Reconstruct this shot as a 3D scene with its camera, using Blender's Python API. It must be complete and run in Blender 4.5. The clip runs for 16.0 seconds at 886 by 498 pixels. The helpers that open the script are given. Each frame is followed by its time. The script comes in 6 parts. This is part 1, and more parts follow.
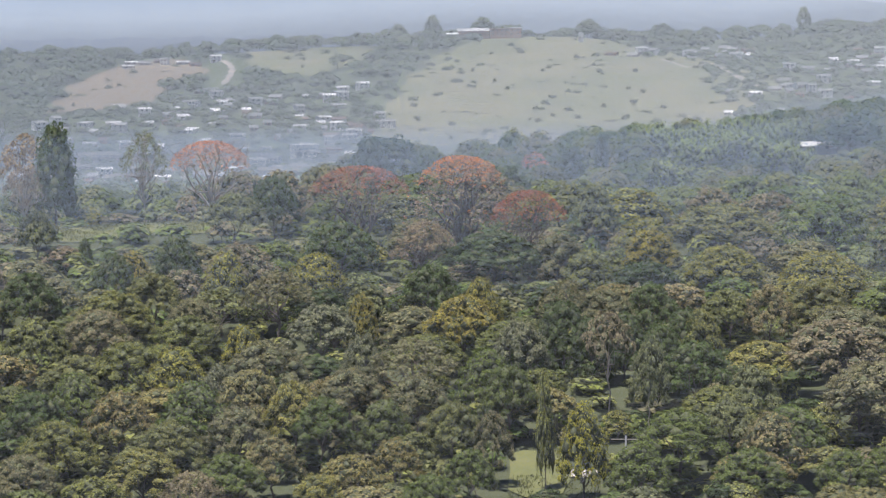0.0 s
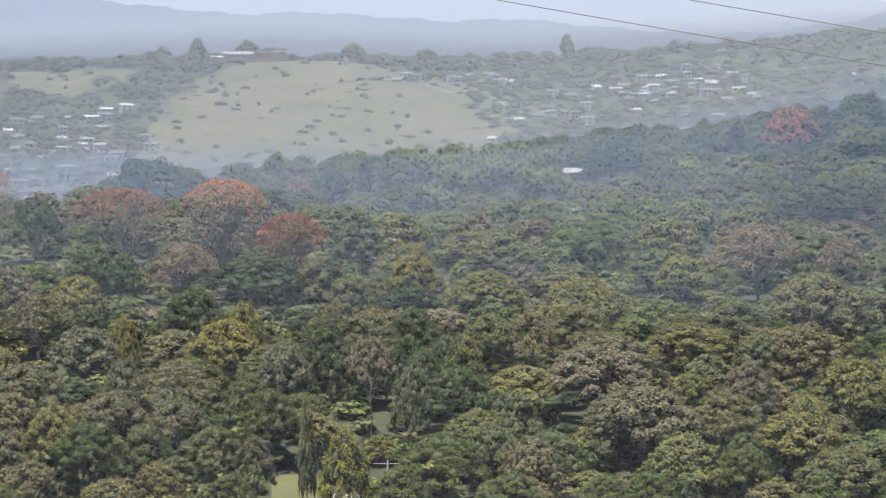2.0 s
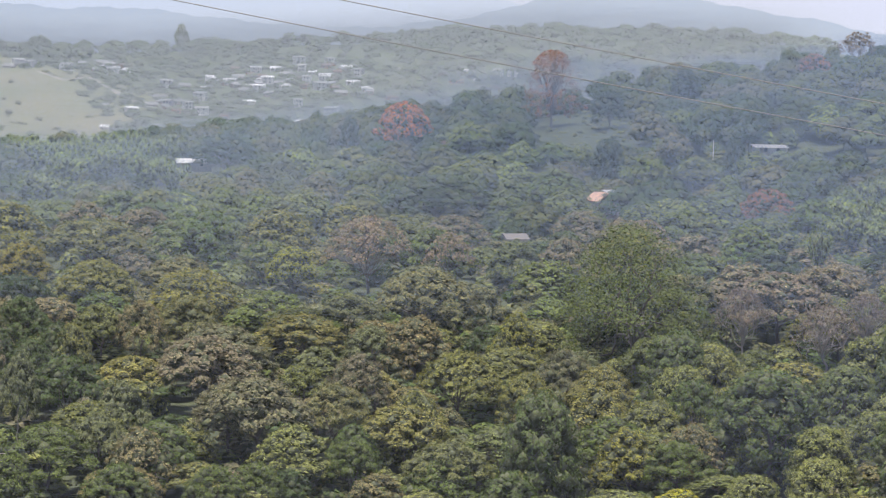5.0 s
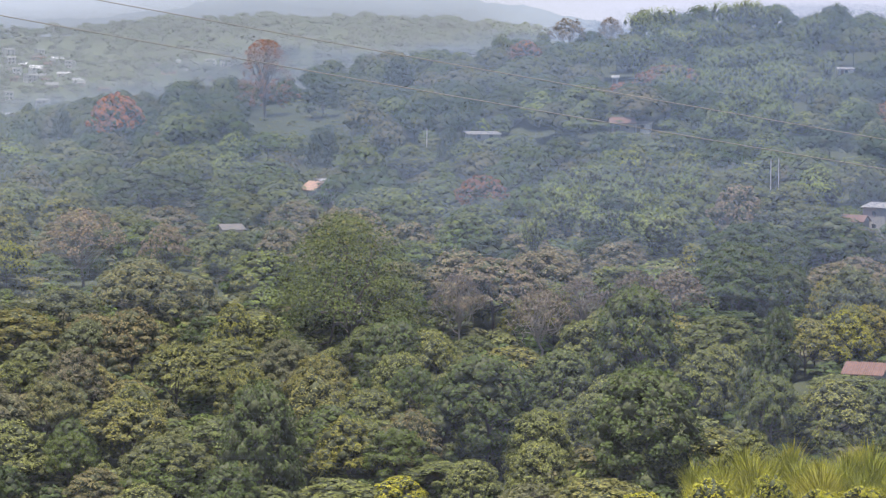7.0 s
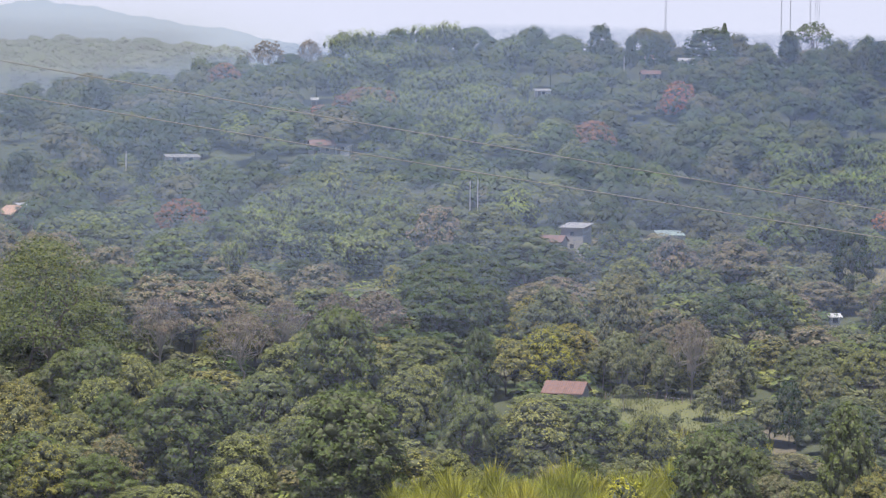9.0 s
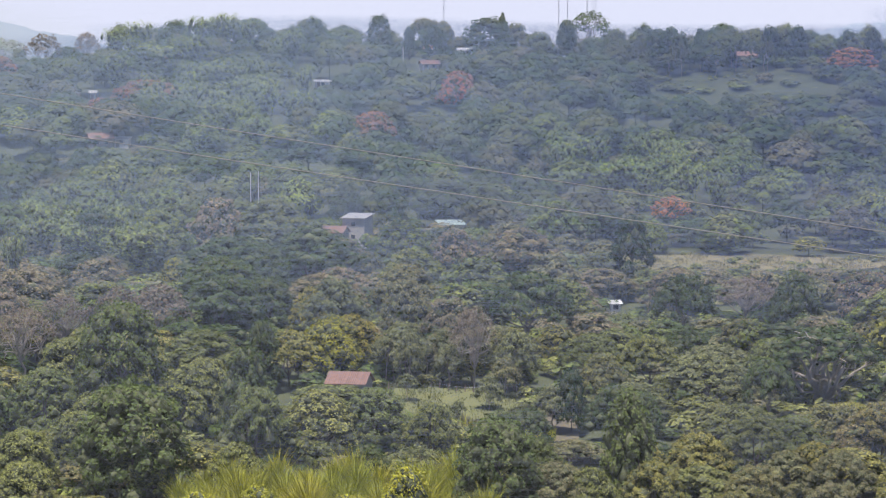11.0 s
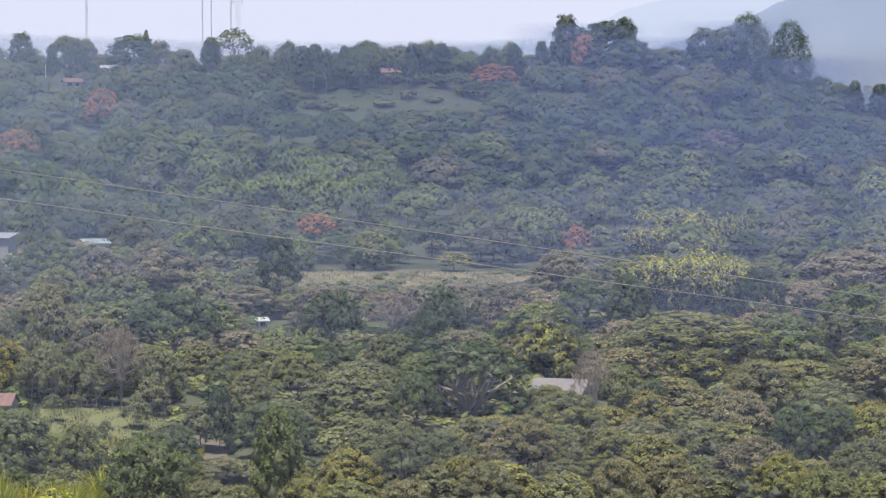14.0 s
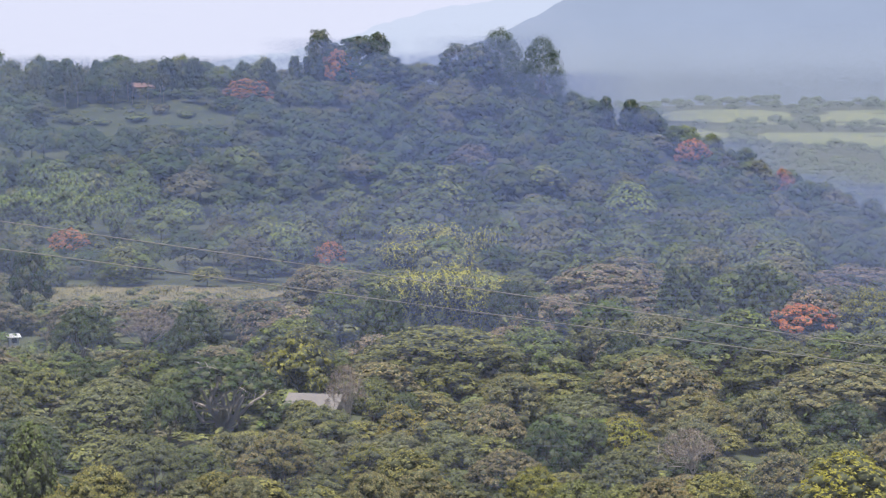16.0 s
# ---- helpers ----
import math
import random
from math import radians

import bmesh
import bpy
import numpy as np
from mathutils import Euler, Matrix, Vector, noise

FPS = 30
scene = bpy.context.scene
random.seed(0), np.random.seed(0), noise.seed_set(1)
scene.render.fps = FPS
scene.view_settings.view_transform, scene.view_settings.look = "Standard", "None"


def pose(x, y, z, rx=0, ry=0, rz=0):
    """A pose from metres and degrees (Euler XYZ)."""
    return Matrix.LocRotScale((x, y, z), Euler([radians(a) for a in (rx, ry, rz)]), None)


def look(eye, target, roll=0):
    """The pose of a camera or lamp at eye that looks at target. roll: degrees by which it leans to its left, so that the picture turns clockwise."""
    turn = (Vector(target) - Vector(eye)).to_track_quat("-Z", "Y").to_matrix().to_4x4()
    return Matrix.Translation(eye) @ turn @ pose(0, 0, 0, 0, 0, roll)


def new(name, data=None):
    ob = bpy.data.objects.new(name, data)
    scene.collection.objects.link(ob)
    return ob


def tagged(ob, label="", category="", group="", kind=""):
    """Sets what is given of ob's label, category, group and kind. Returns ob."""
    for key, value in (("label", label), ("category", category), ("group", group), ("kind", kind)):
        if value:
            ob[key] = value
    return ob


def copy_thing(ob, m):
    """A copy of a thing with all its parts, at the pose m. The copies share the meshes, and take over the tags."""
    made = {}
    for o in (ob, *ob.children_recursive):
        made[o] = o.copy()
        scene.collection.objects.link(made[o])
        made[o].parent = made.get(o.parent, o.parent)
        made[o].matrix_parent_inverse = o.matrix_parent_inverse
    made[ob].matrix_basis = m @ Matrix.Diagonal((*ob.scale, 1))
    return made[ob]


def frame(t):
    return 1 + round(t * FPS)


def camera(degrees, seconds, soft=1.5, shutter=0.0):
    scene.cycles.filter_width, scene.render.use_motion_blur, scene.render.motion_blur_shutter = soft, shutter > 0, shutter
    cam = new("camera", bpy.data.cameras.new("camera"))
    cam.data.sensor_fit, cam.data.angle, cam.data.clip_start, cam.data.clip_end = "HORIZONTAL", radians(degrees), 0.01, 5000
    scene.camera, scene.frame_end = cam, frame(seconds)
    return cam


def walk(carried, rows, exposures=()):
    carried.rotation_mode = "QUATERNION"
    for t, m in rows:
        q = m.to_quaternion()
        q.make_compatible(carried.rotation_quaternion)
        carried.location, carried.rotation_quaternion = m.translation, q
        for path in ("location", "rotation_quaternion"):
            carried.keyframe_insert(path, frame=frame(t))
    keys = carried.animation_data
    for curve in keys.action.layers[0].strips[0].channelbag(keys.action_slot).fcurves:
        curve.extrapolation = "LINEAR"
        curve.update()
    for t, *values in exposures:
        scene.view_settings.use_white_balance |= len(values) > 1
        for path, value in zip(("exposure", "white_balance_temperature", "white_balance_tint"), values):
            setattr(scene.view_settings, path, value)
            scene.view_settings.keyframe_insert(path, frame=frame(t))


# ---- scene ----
# The camera stands on a hill and pans to the right over a wooded valley.
cam = camera(17.0, 16.0, soft=1.2)
EYE = Vector((0.0, 0.0, 60.0))


def aim(bearing, tilt, roll):
    b, e = radians(bearing), radians(tilt)
    return look(EYE, EYE + 100 * Vector((math.sin(b) * math.cos(e), math.cos(b) * math.cos(e), math.sin(e))), roll)


# seconds, bearing, tilt, roll in degrees
PAN = (
    (0.0, -17.598, -3.960, -0.882),
    (0.5, -16.612, -3.824, -0.570),
    (1.0, -15.052, -3.820, -0.533),
    (1.5, -14.193, -3.572, -0.515),
    (2.0, -13.012, -3.536, -0.175),
    (2.5, -12.454, -3.630, -0.026),
    (3.0, -11.279, -3.644, 0.103),
    (3.5, -10.227, -3.629, 0.390),
    (4.0, -8.973, -3.765, 0.357),
    (4.2, -8.177, -3.606, 0.634),
    (6.3, -2.561, -3.913, 0.493),
    (6.5, -2.081, -4.229, 0.370),
    (7.0, -0.000, -3.765, 0.511),
    (7.5, 1.282, -3.997, 0.644),
    (8.0, 3.093, -3.355, 0.418),
    (8.5, 5.022, -3.221, 0.360),
    (9.0, 5.784, -3.289, 0.376),
    (9.5, 6.900, -3.120, 0.540),
    (10.0, 7.990, -3.281, 0.356),
    (10.2, 8.370, -3.379, 0.195),
    (12.3, 12.939, -3.583, -0.150),
    (12.5, 13.377, -3.741, -0.204),
    (13.0, 14.350, -3.584, -0.535),
    (13.5, 15.525, -3.501, -0.220),
    (14.0, 16.850, -3.156, -0.351),
    (14.5, 18.266, -2.907, -0.532),
    (15.0, 19.280, -2.795, -0.462),
    (15.5, 20.418, -2.805, -0.554),
    (16.0, 21.616, -2.893, -0.255),
)
walk(cam, [(t, aim(b, e, r)) for t, b, e, r in PAN], [(0.0, 0.64, 6200, 12), (16.0, 0.64, 6200, 12)])

# ---- world and sun ----
SUN_UP, SUN_BEARING = 77.0, 208.0
world = bpy.data.worlds.new("sky")
scene.world = world
world.use_nodes = True
sky = world.node_tree.nodes.new("ShaderNodeTexSky")
sky.sky_type = "NISHITA"
sky.sun_disc = False
sky.sun_elevation, sky.sun_rotation = radians(SUN_UP), radians(SUN_BEARING)
sky.dust_density, sky.air_density, sky.ozone_density, sky.altitude = 0.6, 1.0, 3.0, 1500
back = world.node_tree.nodes["Background"]
back.inputs["Strength"].default_value = 0.078
tint = world.node_tree.nodes.new("ShaderNodeMix")
tint.data_type, tint.blend_type = "RGBA", "MULTIPLY"
tint.inputs[0].default_value = 1.0
tint.inputs[7].default_value = (1.03, 0.91, 1.06, 1)
world.node_tree.links.new(sky.outputs["Color"], tint.inputs[6])
world.node_tree.links.new(tint.outputs[2], back.inputs["Color"])
sun = bpy.data.lights.new("sun", "SUN")
sun.energy, sun.angle, sun.color = 5.0, radians(3.0), (1.0, 0.92, 0.835)
sun_ob = new("sun", sun)
su, sb = radians(SUN_UP), radians(SUN_BEARING)
sun_from = Vector((math.sin(sb) * math.cos(su), math.cos(sb) * math.cos(su), math.sin(su)))
sun_ob.matrix_world = look(sun_from * 500, (0, 0, 0))


# ---- materials ----
def shader(name):
    m = bpy.data.materials.new(name)
    m.use_nodes = True
    t = m.node_tree
    return m, t, t.nodes["Principled BSDF"], t.nodes["Material Output"]


def ramp_node(t, source, colours):
    r = t.nodes.new("ShaderNodeValToRGB")
    el = r.color_ramp.elements
    while len(el) < len(colours):
        el.new(0.5)
    for i, c in enumerate(colours):
        el[i].position = i / max(1, len(colours) - 1)
        el[i].color = (*c, 1)
    t.links.new(source, r.inputs[0])
    return r.outputs[0]


def mix_node(t, a, b, factor, mode="MIX"):
    n = t.nodes.new("ShaderNodeMix")
    n.data_type, n.blend_type = "RGBA", mode
    for socket, value in ((n.inputs[0], factor), (n.inputs[6], a), (n.inputs[7], b)):
        if isinstance(value, bpy.types.NodeSocket):
            t.links.new(value, socket)
        else:
            socket.default_value = value if isinstance(value, float) else (*value, 1)
    return n.outputs[2]


def noise_node(t, scale, detail=4.0, rough=0.6, coords="Object"):
    n = t.nodes.new("ShaderNodeTexNoise")
    n.inputs["Scale"].default_value = scale
    n.inputs["Detail"].default_value = detail
    n.inputs["Roughness"].default_value = rough
    if coords == "World":
        g = t.nodes.new("ShaderNodeNewGeometry")
        t.links.new(g.outputs["Position"], n.inputs["Vector"])
    else:
        c = t.nodes.new("ShaderNodeTexCoord")
        t.links.new(c.outputs[coords], n.inputs["Vector"])
    return n.outputs["Fac"]


def leaf_material(name, colours, spread=0.36, gloss=0.18, passing=0.22, cells=False, rough=1.0):
    """Foliage: the tree's own tint from a ramp, every leaf clump a little different."""
    m, t, b, out = shader(name)
    info = t.nodes.new("ShaderNodeObjectInfo")
    geo = t.nodes.new("ShaderNodeNewGeometry")
    source = info.outputs["Random"]
    if cells:
        cell = t.nodes.new("ShaderNodeTexVoronoi")
        cell.inputs["Scale"].default_value = 0.078
        t.links.new(geo.outputs["Position"], cell.inputs["Vector"])
        one = t.nodes.new("ShaderNodeSeparateColor")
        t.links.new(cell.outputs["Color"], one.inputs[0])
        source = one.outputs[0]
    c = ramp_node(t, source, colours)
    lo, hi = 1 - spread, 1 + spread
    dab = ramp_node(t, geo.outputs["Random Per Island"], ((lo, lo, lo * 0.95), (1, 1, 1), (hi, hi, hi * 0.85)))
    c = mix_node(t, c, dab, 1.0, "MULTIPLY")
    patch = ramp_node(t, noise_node(t, 0.35, 2.0, coords="World"), ((0.75, 0.8, 0.8), (1.2, 1.15, 1.05)))
    c = mix_node(t, c, patch, 1.0, "MULTIPLY")
    grain_at = noise_node(t, 1.7, 3.0, 0.7, coords="World")
    grain = ramp_node(t, grain_at, [tuple(1 + rough * (x - 1) for x in c_) for c_ in ((0.3, 0.32, 0.34), (1.0, 1.0, 1.0), (1.7, 1.68, 1.6))])
    c = mix_node(t, c, grain, 1.0, "MULTIPLY")
    t.links.new(c, b.inputs["Base Color"])
    bp = t.nodes.new("ShaderNodeBump")
    bp.inputs["Strength"].default_value, bp.inputs["Distance"].default_value = 0.7 * rough, 0.5
    t.links.new(grain_at, bp.inputs["Height"])
    t.links.new(bp.outputs[0], b.inputs["Normal"])
    b.inputs["Roughness"].default_value = 0.62
    b.inputs["Specular IOR Level"].default_value = gloss
    tr = t.nodes.new("ShaderNodeBsdfTranslucent")
    t.links.new(c, tr.inputs["Color"])
    mx = t.nodes.new("ShaderNodeMixShader")
    mx.inputs[0].default_value = passing
    t.links.new(b.outputs[0], mx.inputs[1])
    t.links.new(tr.outputs[0], mx.inputs[2])
    t.links.new(mx.outputs[0], out.inputs["Surface"])
    return m


def rough_material(name, colours, scale=0.5, roughness=0.9, bump=0.3, coords="World", per_object=0.0, metal=0.0):
    m, t, b, out = shader(name)
    n = noise_node(t, scale, 6.0, 0.65, coords)
    c = ramp_node(t, n, colours)
    fine = ramp_node(t, noise_node(t, scale * 9, 3.0, 0.6, coords), ((0.8, 0.8, 0.8), (1.18, 1.18, 1.18)))
    c = mix_node(t, c, fine, 1.0, "MULTIPLY")
    if per_object:
        info = t.nodes.new("ShaderNodeObjectInfo")
        v = ramp_node(t, info.outputs["Random"], ((1 - per_object,) * 3, (1 + per_object * 0.5,) * 3))
        c = mix_node(t, c, v, 1.0, "MULTIPLY")
    t.links.new(c, b.inputs["Base Color"])
    b.inputs["Roughness"].default_value = roughness
    b.inputs["Metallic"].default_value = metal
    bp = t.nodes.new("ShaderNodeBump")
    bp.inputs["Strength"].default_value = bump
    t.links.new(n, bp.inputs["Height"])
    t.links.new(bp.outputs[0], b.inputs["Normal"])
    return m


OLIVES = ((0.215, 0.222, 0.07), (0.13, 0.155, 0.055), (0.255, 0.245, 0.075), (0.23, 0.19, 0.095), (0.145, 0.17, 0.06), (0.265, 0.225, 0.12), (0.175, 0.19, 0.07), (0.28, 0.26, 0.085), (0.11, 0.135, 0.05))
GREEN = leaf_material("leaves_olive", tuple((r * 1.08, g * 1.08, b * 1.08) for r, g, b in OLIVES))
GREEN_MIX = leaf_material("leaves_olive_wood", tuple((r * 0.84, g * 1.02, b * 0.9) for r, g, b in OLIVES), cells=True, rough=0.6)
DARK = leaf_material("leaves_dark_green", ((0.07, 0.105, 0.04), (0.1, 0.135, 0.05), (0.063, 0.093, 0.04)))
DEEP = leaf_material("leaves_deep_green", ((0.04, 0.07, 0.032), (0.05, 0.082, 0.035)), 0.25)
BRIGHT = leaf_material("leaves_yellow_green", ((0.32, 0.325, 0.05), (0.34, 0.31, 0.055), (0.28, 0.3, 0.055)))
PALE = leaf_material("leaves_pale_green", ((0.208, 0.221, 0.0975), (0.182, 0.202, 0.104), (0.234, 0.221, 0.117)))
AMBER = leaf_material("leaves_amber", ((0.235, 0.208, 0.065), (0.2, 0.195, 0.07)))
GREY = leaf_material("leaves_grey_brown", ((0.225, 0.212, 0.122), (0.2, 0.195, 0.11), (0.26, 0.222, 0.145)))
BEIGE = leaf_material("leaves_beige_bloom", ((0.3, 0.24, 0.17), (0.26, 0.22, 0.15)))
VINE = leaf_material("leaves_vine", ((0.235, 0.258, 0.088), (0.285, 0.29, 0.095), (0.165, 0.2, 0.078)))
CREEPER = leaf_material("leaves_creeper", ((0.1, 0.138, 0.05), (0.145, 0.175, 0.06), (0.11, 0.145, 0.055)))
BIG = leaf_material("leaves_grey_green", ((0.125, 0.158, 0.055), (0.15, 0.178, 0.06)))
YELLOW = leaf_material("leaves_yellow_olive", ((0.285, 0.275, 0.06), (0.3, 0.26, 0.07), (0.25, 0.25, 0.06)))
FRESH = leaf_material("leaves_fresh_green", ((0.13, 0.17, 0.05), (0.155, 0.19, 0.055), (0.11, 0.15, 0.05)))
SILVER = leaf_material("leaves_silver_green", ((0.215, 0.22, 0.135), (0.19, 0.2, 0.12)), 0.45, 0.35)
FLAME = leaf_material("blossom_orange_red", ((0.6, 0.23, 0.1), (0.53, 0.235, 0.11)))
RUST = leaf_material("blossom_faded_red", ((0.4, 0.15, 0.1), (0.34, 0.145, 0.1)))
DULL_RUST = leaf_material("leaves_dull_rust", ((0.33, 0.14, 0.085), (0.27, 0.135, 0.085), (0.33, 0.17, 0.105)), 0.2, rough=0.5)
EMBER = leaf_material("blossom_dim_orange", ((0.54, 0.21, 0.095), (0.46, 0.2, 0.1), (0.5, 0.2, 0.095)), 0.2, rough=0.5)
TWIG = leaf_material("twigs_grey_pink", ((0.24, 0.19, 0.15), (0.2, 0.165, 0.13)), passing=0.05)
BROWN = leaf_material("leaves_dry_brown", ((0.34, 0.25, 0.165), (0.3, 0.24, 0.16)))
BAMBOO = leaf_material("leaves_bamboo", ((0.22, 0.29, 0.085), (0.25, 0.3, 0.09)), 0.2, rough=0.4)
BAMBOO_GOLD = leaf_material("leaves_bamboo_gold", ((0.42, 0.43, 0.085), (0.46, 0.43, 0.09)), 0.2, rough=0.5)
CANE = leaf_material("leaves_cane", ((0.32, 0.335, 0.048), (0.38, 0.36, 0.055), (0.27, 0.295, 0.05)), cells=True, rough=0.6)
GOLD = leaf_material("leaves_golden_green", ((0.42, 0.4, 0.04), (0.37, 0.37, 0.05)))
BANANA = leaf_material("leaves_banana", ((0.13, 0.18, 0.04), (0.16, 0.2, 0.05)))
# hill and far leaves: haze partly put into colour, fainter speckle, paler far off
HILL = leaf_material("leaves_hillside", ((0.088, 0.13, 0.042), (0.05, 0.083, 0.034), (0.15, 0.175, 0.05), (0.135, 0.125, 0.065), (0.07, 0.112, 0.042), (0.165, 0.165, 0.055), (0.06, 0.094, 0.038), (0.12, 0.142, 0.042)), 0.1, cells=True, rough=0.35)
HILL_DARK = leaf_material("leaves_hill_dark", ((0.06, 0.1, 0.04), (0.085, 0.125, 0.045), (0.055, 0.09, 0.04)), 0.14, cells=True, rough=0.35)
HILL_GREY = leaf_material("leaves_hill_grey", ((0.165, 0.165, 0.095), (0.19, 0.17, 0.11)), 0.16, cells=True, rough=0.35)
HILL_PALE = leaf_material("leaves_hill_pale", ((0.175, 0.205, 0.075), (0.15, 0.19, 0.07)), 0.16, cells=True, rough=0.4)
FARLEAF = leaf_material("leaves_distant_hazed", ((0.15, 0.21, 0.11), (0.12, 0.17, 0.1), (0.19, 0.23, 0.12)), 0.15, cells=True, rough=0.4)
# crown cores: the shade inside is put into the colour; woodland trunks share it
INNER = rough_material("inner_shade", ((0.06, 0.07, 0.03), (0.11, 0.12, 0.055)), 1.5, coords="World")
BARK = rough_material("bark", ((0.09, 0.075, 0.06), (0.2, 0.17, 0.14)), 1.5, coords="Object")
PALE_BARK = rough_material("bark_pale", ((0.26, 0.23, 0.19), (0.45, 0.4, 0.34)), 1.5, coords="Object")
GROUND = rough_material("undergrowth", ((0.025, 0.035, 0.014), (0.06, 0.07, 0.03), (0.085, 0.085, 0.045)), 0.3, bump=0.8)
FARGRASS = rough_material("hill_pasture", ((0.1, 0.14, 0.06), (0.11, 0.15, 0.065), (0.25, 0.235, 0.13), (0.17, 0.19, 0.09), (0.36, 0.29, 0.19), (0.2, 0.2, 0.1)), 0.012)
FARSCRUB = rough_material("hill_scrub", ((0.07, 0.1, 0.05), (0.1, 0.13, 0.06), (0.15, 0.16, 0.085)), 0.02)
SUNFIELD = rough_material("sunlit_field", ((0.13, 0.17, 0.07), (0.22, 0.24, 0.1), (0.3, 0.29, 0.15)), 0.02)
MEADOW = rough_material("meadow_grass", ((0.09, 0.11, 0.036), (0.165, 0.16, 0.06)), 0.12)
DRYFIELD = rough_material("dry_field", ((0.12, 0.125, 0.05), (0.17, 0.155, 0.075), (0.24, 0.195, 0.115)), 0.09)
PASTURE = rough_material("hill_grass", ((0.03, 0.046, 0.018), (0.055, 0.068, 0.028), (0.08, 0.083, 0.04)), 0.15, bump=0.8)
SOILGRASS = rough_material("worn_slope", ((0.085, 0.085, 0.045), (0.15, 0.115, 0.075)), 0.08)
PATHS = rough_material("pale_gravel", ((0.32, 0.29, 0.24), (0.44, 0.4, 0.34)), 0.3)
SOIL = rough_material("bare_soil", ((0.17, 0.155, 0.09), (0.25, 0.2, 0.13), (0.3, 0.24, 0.16)), 0.02)
ROOF_WHITE = rough_material("roof_white_metal", ((0.8, 0.8, 0.8), (0.92, 0.92, 0.91)), 0.6, 0.5, 0.05, per_object=0.45)
ROOF_TILE = rough_material("roof_clay_tile", ((0.07, 0.045, 0.04), (0.19, 0.115, 0.095), (0.31, 0.2, 0.17)), 1.3, per_object=0.3)
ROOF_PALE = rough_material("roof_pale_metal", ((0.48, 0.48, 0.46), (0.6, 0.6, 0.58)), 0.6, 0.5, 0.05)
ROOF_METAL = rough_material("roof_grey_metal", ((0.26, 0.26, 0.26), (0.4, 0.4, 0.39)), 0.6, 0.45, 0.05, per_object=0.3)
ROOF_GREY = rough_material("roof_weathered_grey", ((0.15, 0.138, 0.125), (0.27, 0.25, 0.225)), 0.5, per_object=0.2)
ROOF_TEAL = rough_material("roof_pale_teal", ((0.22, 0.29, 0.285), (0.3, 0.37, 0.36)), 0.6, 0.45, 0.05)
ROOF_ORANGE = rough_material("roof_orange_tile", ((0.4, 0.25, 0.18), (0.5, 0.34, 0.25)), 0.9)
WALL_WHITE = rough_material("paint_white", ((0.7, 0.7, 0.69), (0.82, 0.82, 0.8)), 0.7, per_object=0.2)
WALL_PINK = rough_material("plaster_pinkish", ((0.38, 0.3, 0.27), (0.5, 0.42, 0.38)), 0.7, per_object=0.2)
CONCRETE = rough_material("concrete_pale", ((0.5, 0.49, 0.47), (0.65, 0.64, 0.62)), 1.5)
WALL_PALE = rough_material("plaster_pale", ((0.5, 0.47, 0.43), (0.7, 0.67, 0.62)), 0.7, per_object=0.5)
WALL_BRICK = rough_material("wall_brick", ((0.42, 0.25, 0.17), (0.52, 0.33, 0.23)), 0.7, per_object=0.3)
# flat dark panels: shade within arches put into the colour, window panes share it
DARK_PANEL = rough_material("dark_panel", ((0.02, 0.02, 0.02), (0.04, 0.04, 0.04)), 2.0)
WOOD = rough_material("weathered_wood", ((0.16, 0.12, 0.09), (0.28, 0.23, 0.18)), 3.0)
STEEL = rough_material("galvanised_steel", ((0.45, 0.46, 0.48), (0.62, 0.62, 0.64)), 2.0, 0.6, 0.05, metal=0.2)
CABLE = rough_material("cable_aluminium", ((0.2, 0.19, 0.16), (0.3, 0.285, 0.24)), 2.0, 0.7)

# ---- the lie of the land: ground heights by bearing (columns) and distance (rows) ----
BEARINGS = (-27, -22, -17, -12, -7, -3, 1, 5, 9, 13, 17, 21, 25, 30)
NEAR_RINGS = {
    400: (-6, -6, -6, -7, -7, -6, -5, -4, -4, -6, -7, -7, -7, -7),
    480: (4, 4, 3, 2, 2, 3, 5, 6, 6, 4, 2, 1, 1, 1),
    640: (22, 21, 20, 17, 16, 15, 15, 15, 16, 14, 13, 12, 11, 10),
    750: (8, 10, 12, 14, 18, 20, 22, 24, 24, 18, 16, 16, 14, 8),
    870: (5, 8, 14, 20, 28, 33, 40, 43, 44, 38, 38, 38, 32, 6),
    1000: (2, 6, 20, 24, 32, 43, 57, 67, 69, 69, 68, 66, 52, 9),
}
FAR_RINGS = {
    1200: (-5, -5, 0, 5, 15, 30, 45, 52, 55, 52, 52, 50, 36, 0),
    1500: (-8, -8, 0, 0, 5, 20, 30, 30, 30, 30, 30, 25, 10, -5),
    1750: (15, 12, 20, 10, 10, 25, 30, 30, 30, 30, 30, 20, 0, -8),
    2150: (50, 52, 66, 60, 70, 84, 82, 50, 50, 50, 50, 40, 0, -5),
    2500: (40, 45, 55, 50, 55, 65, 60, 50, 50, 50, 40, 30, 18, 14),
    3300: (40,) * 9 + (30, 35, 45, 52, 52),
}
B_GRID = np.arange(-180.0, 180.5, 0.5)
D_GRID = np.arange(0.0, 4910.0, 10.0)


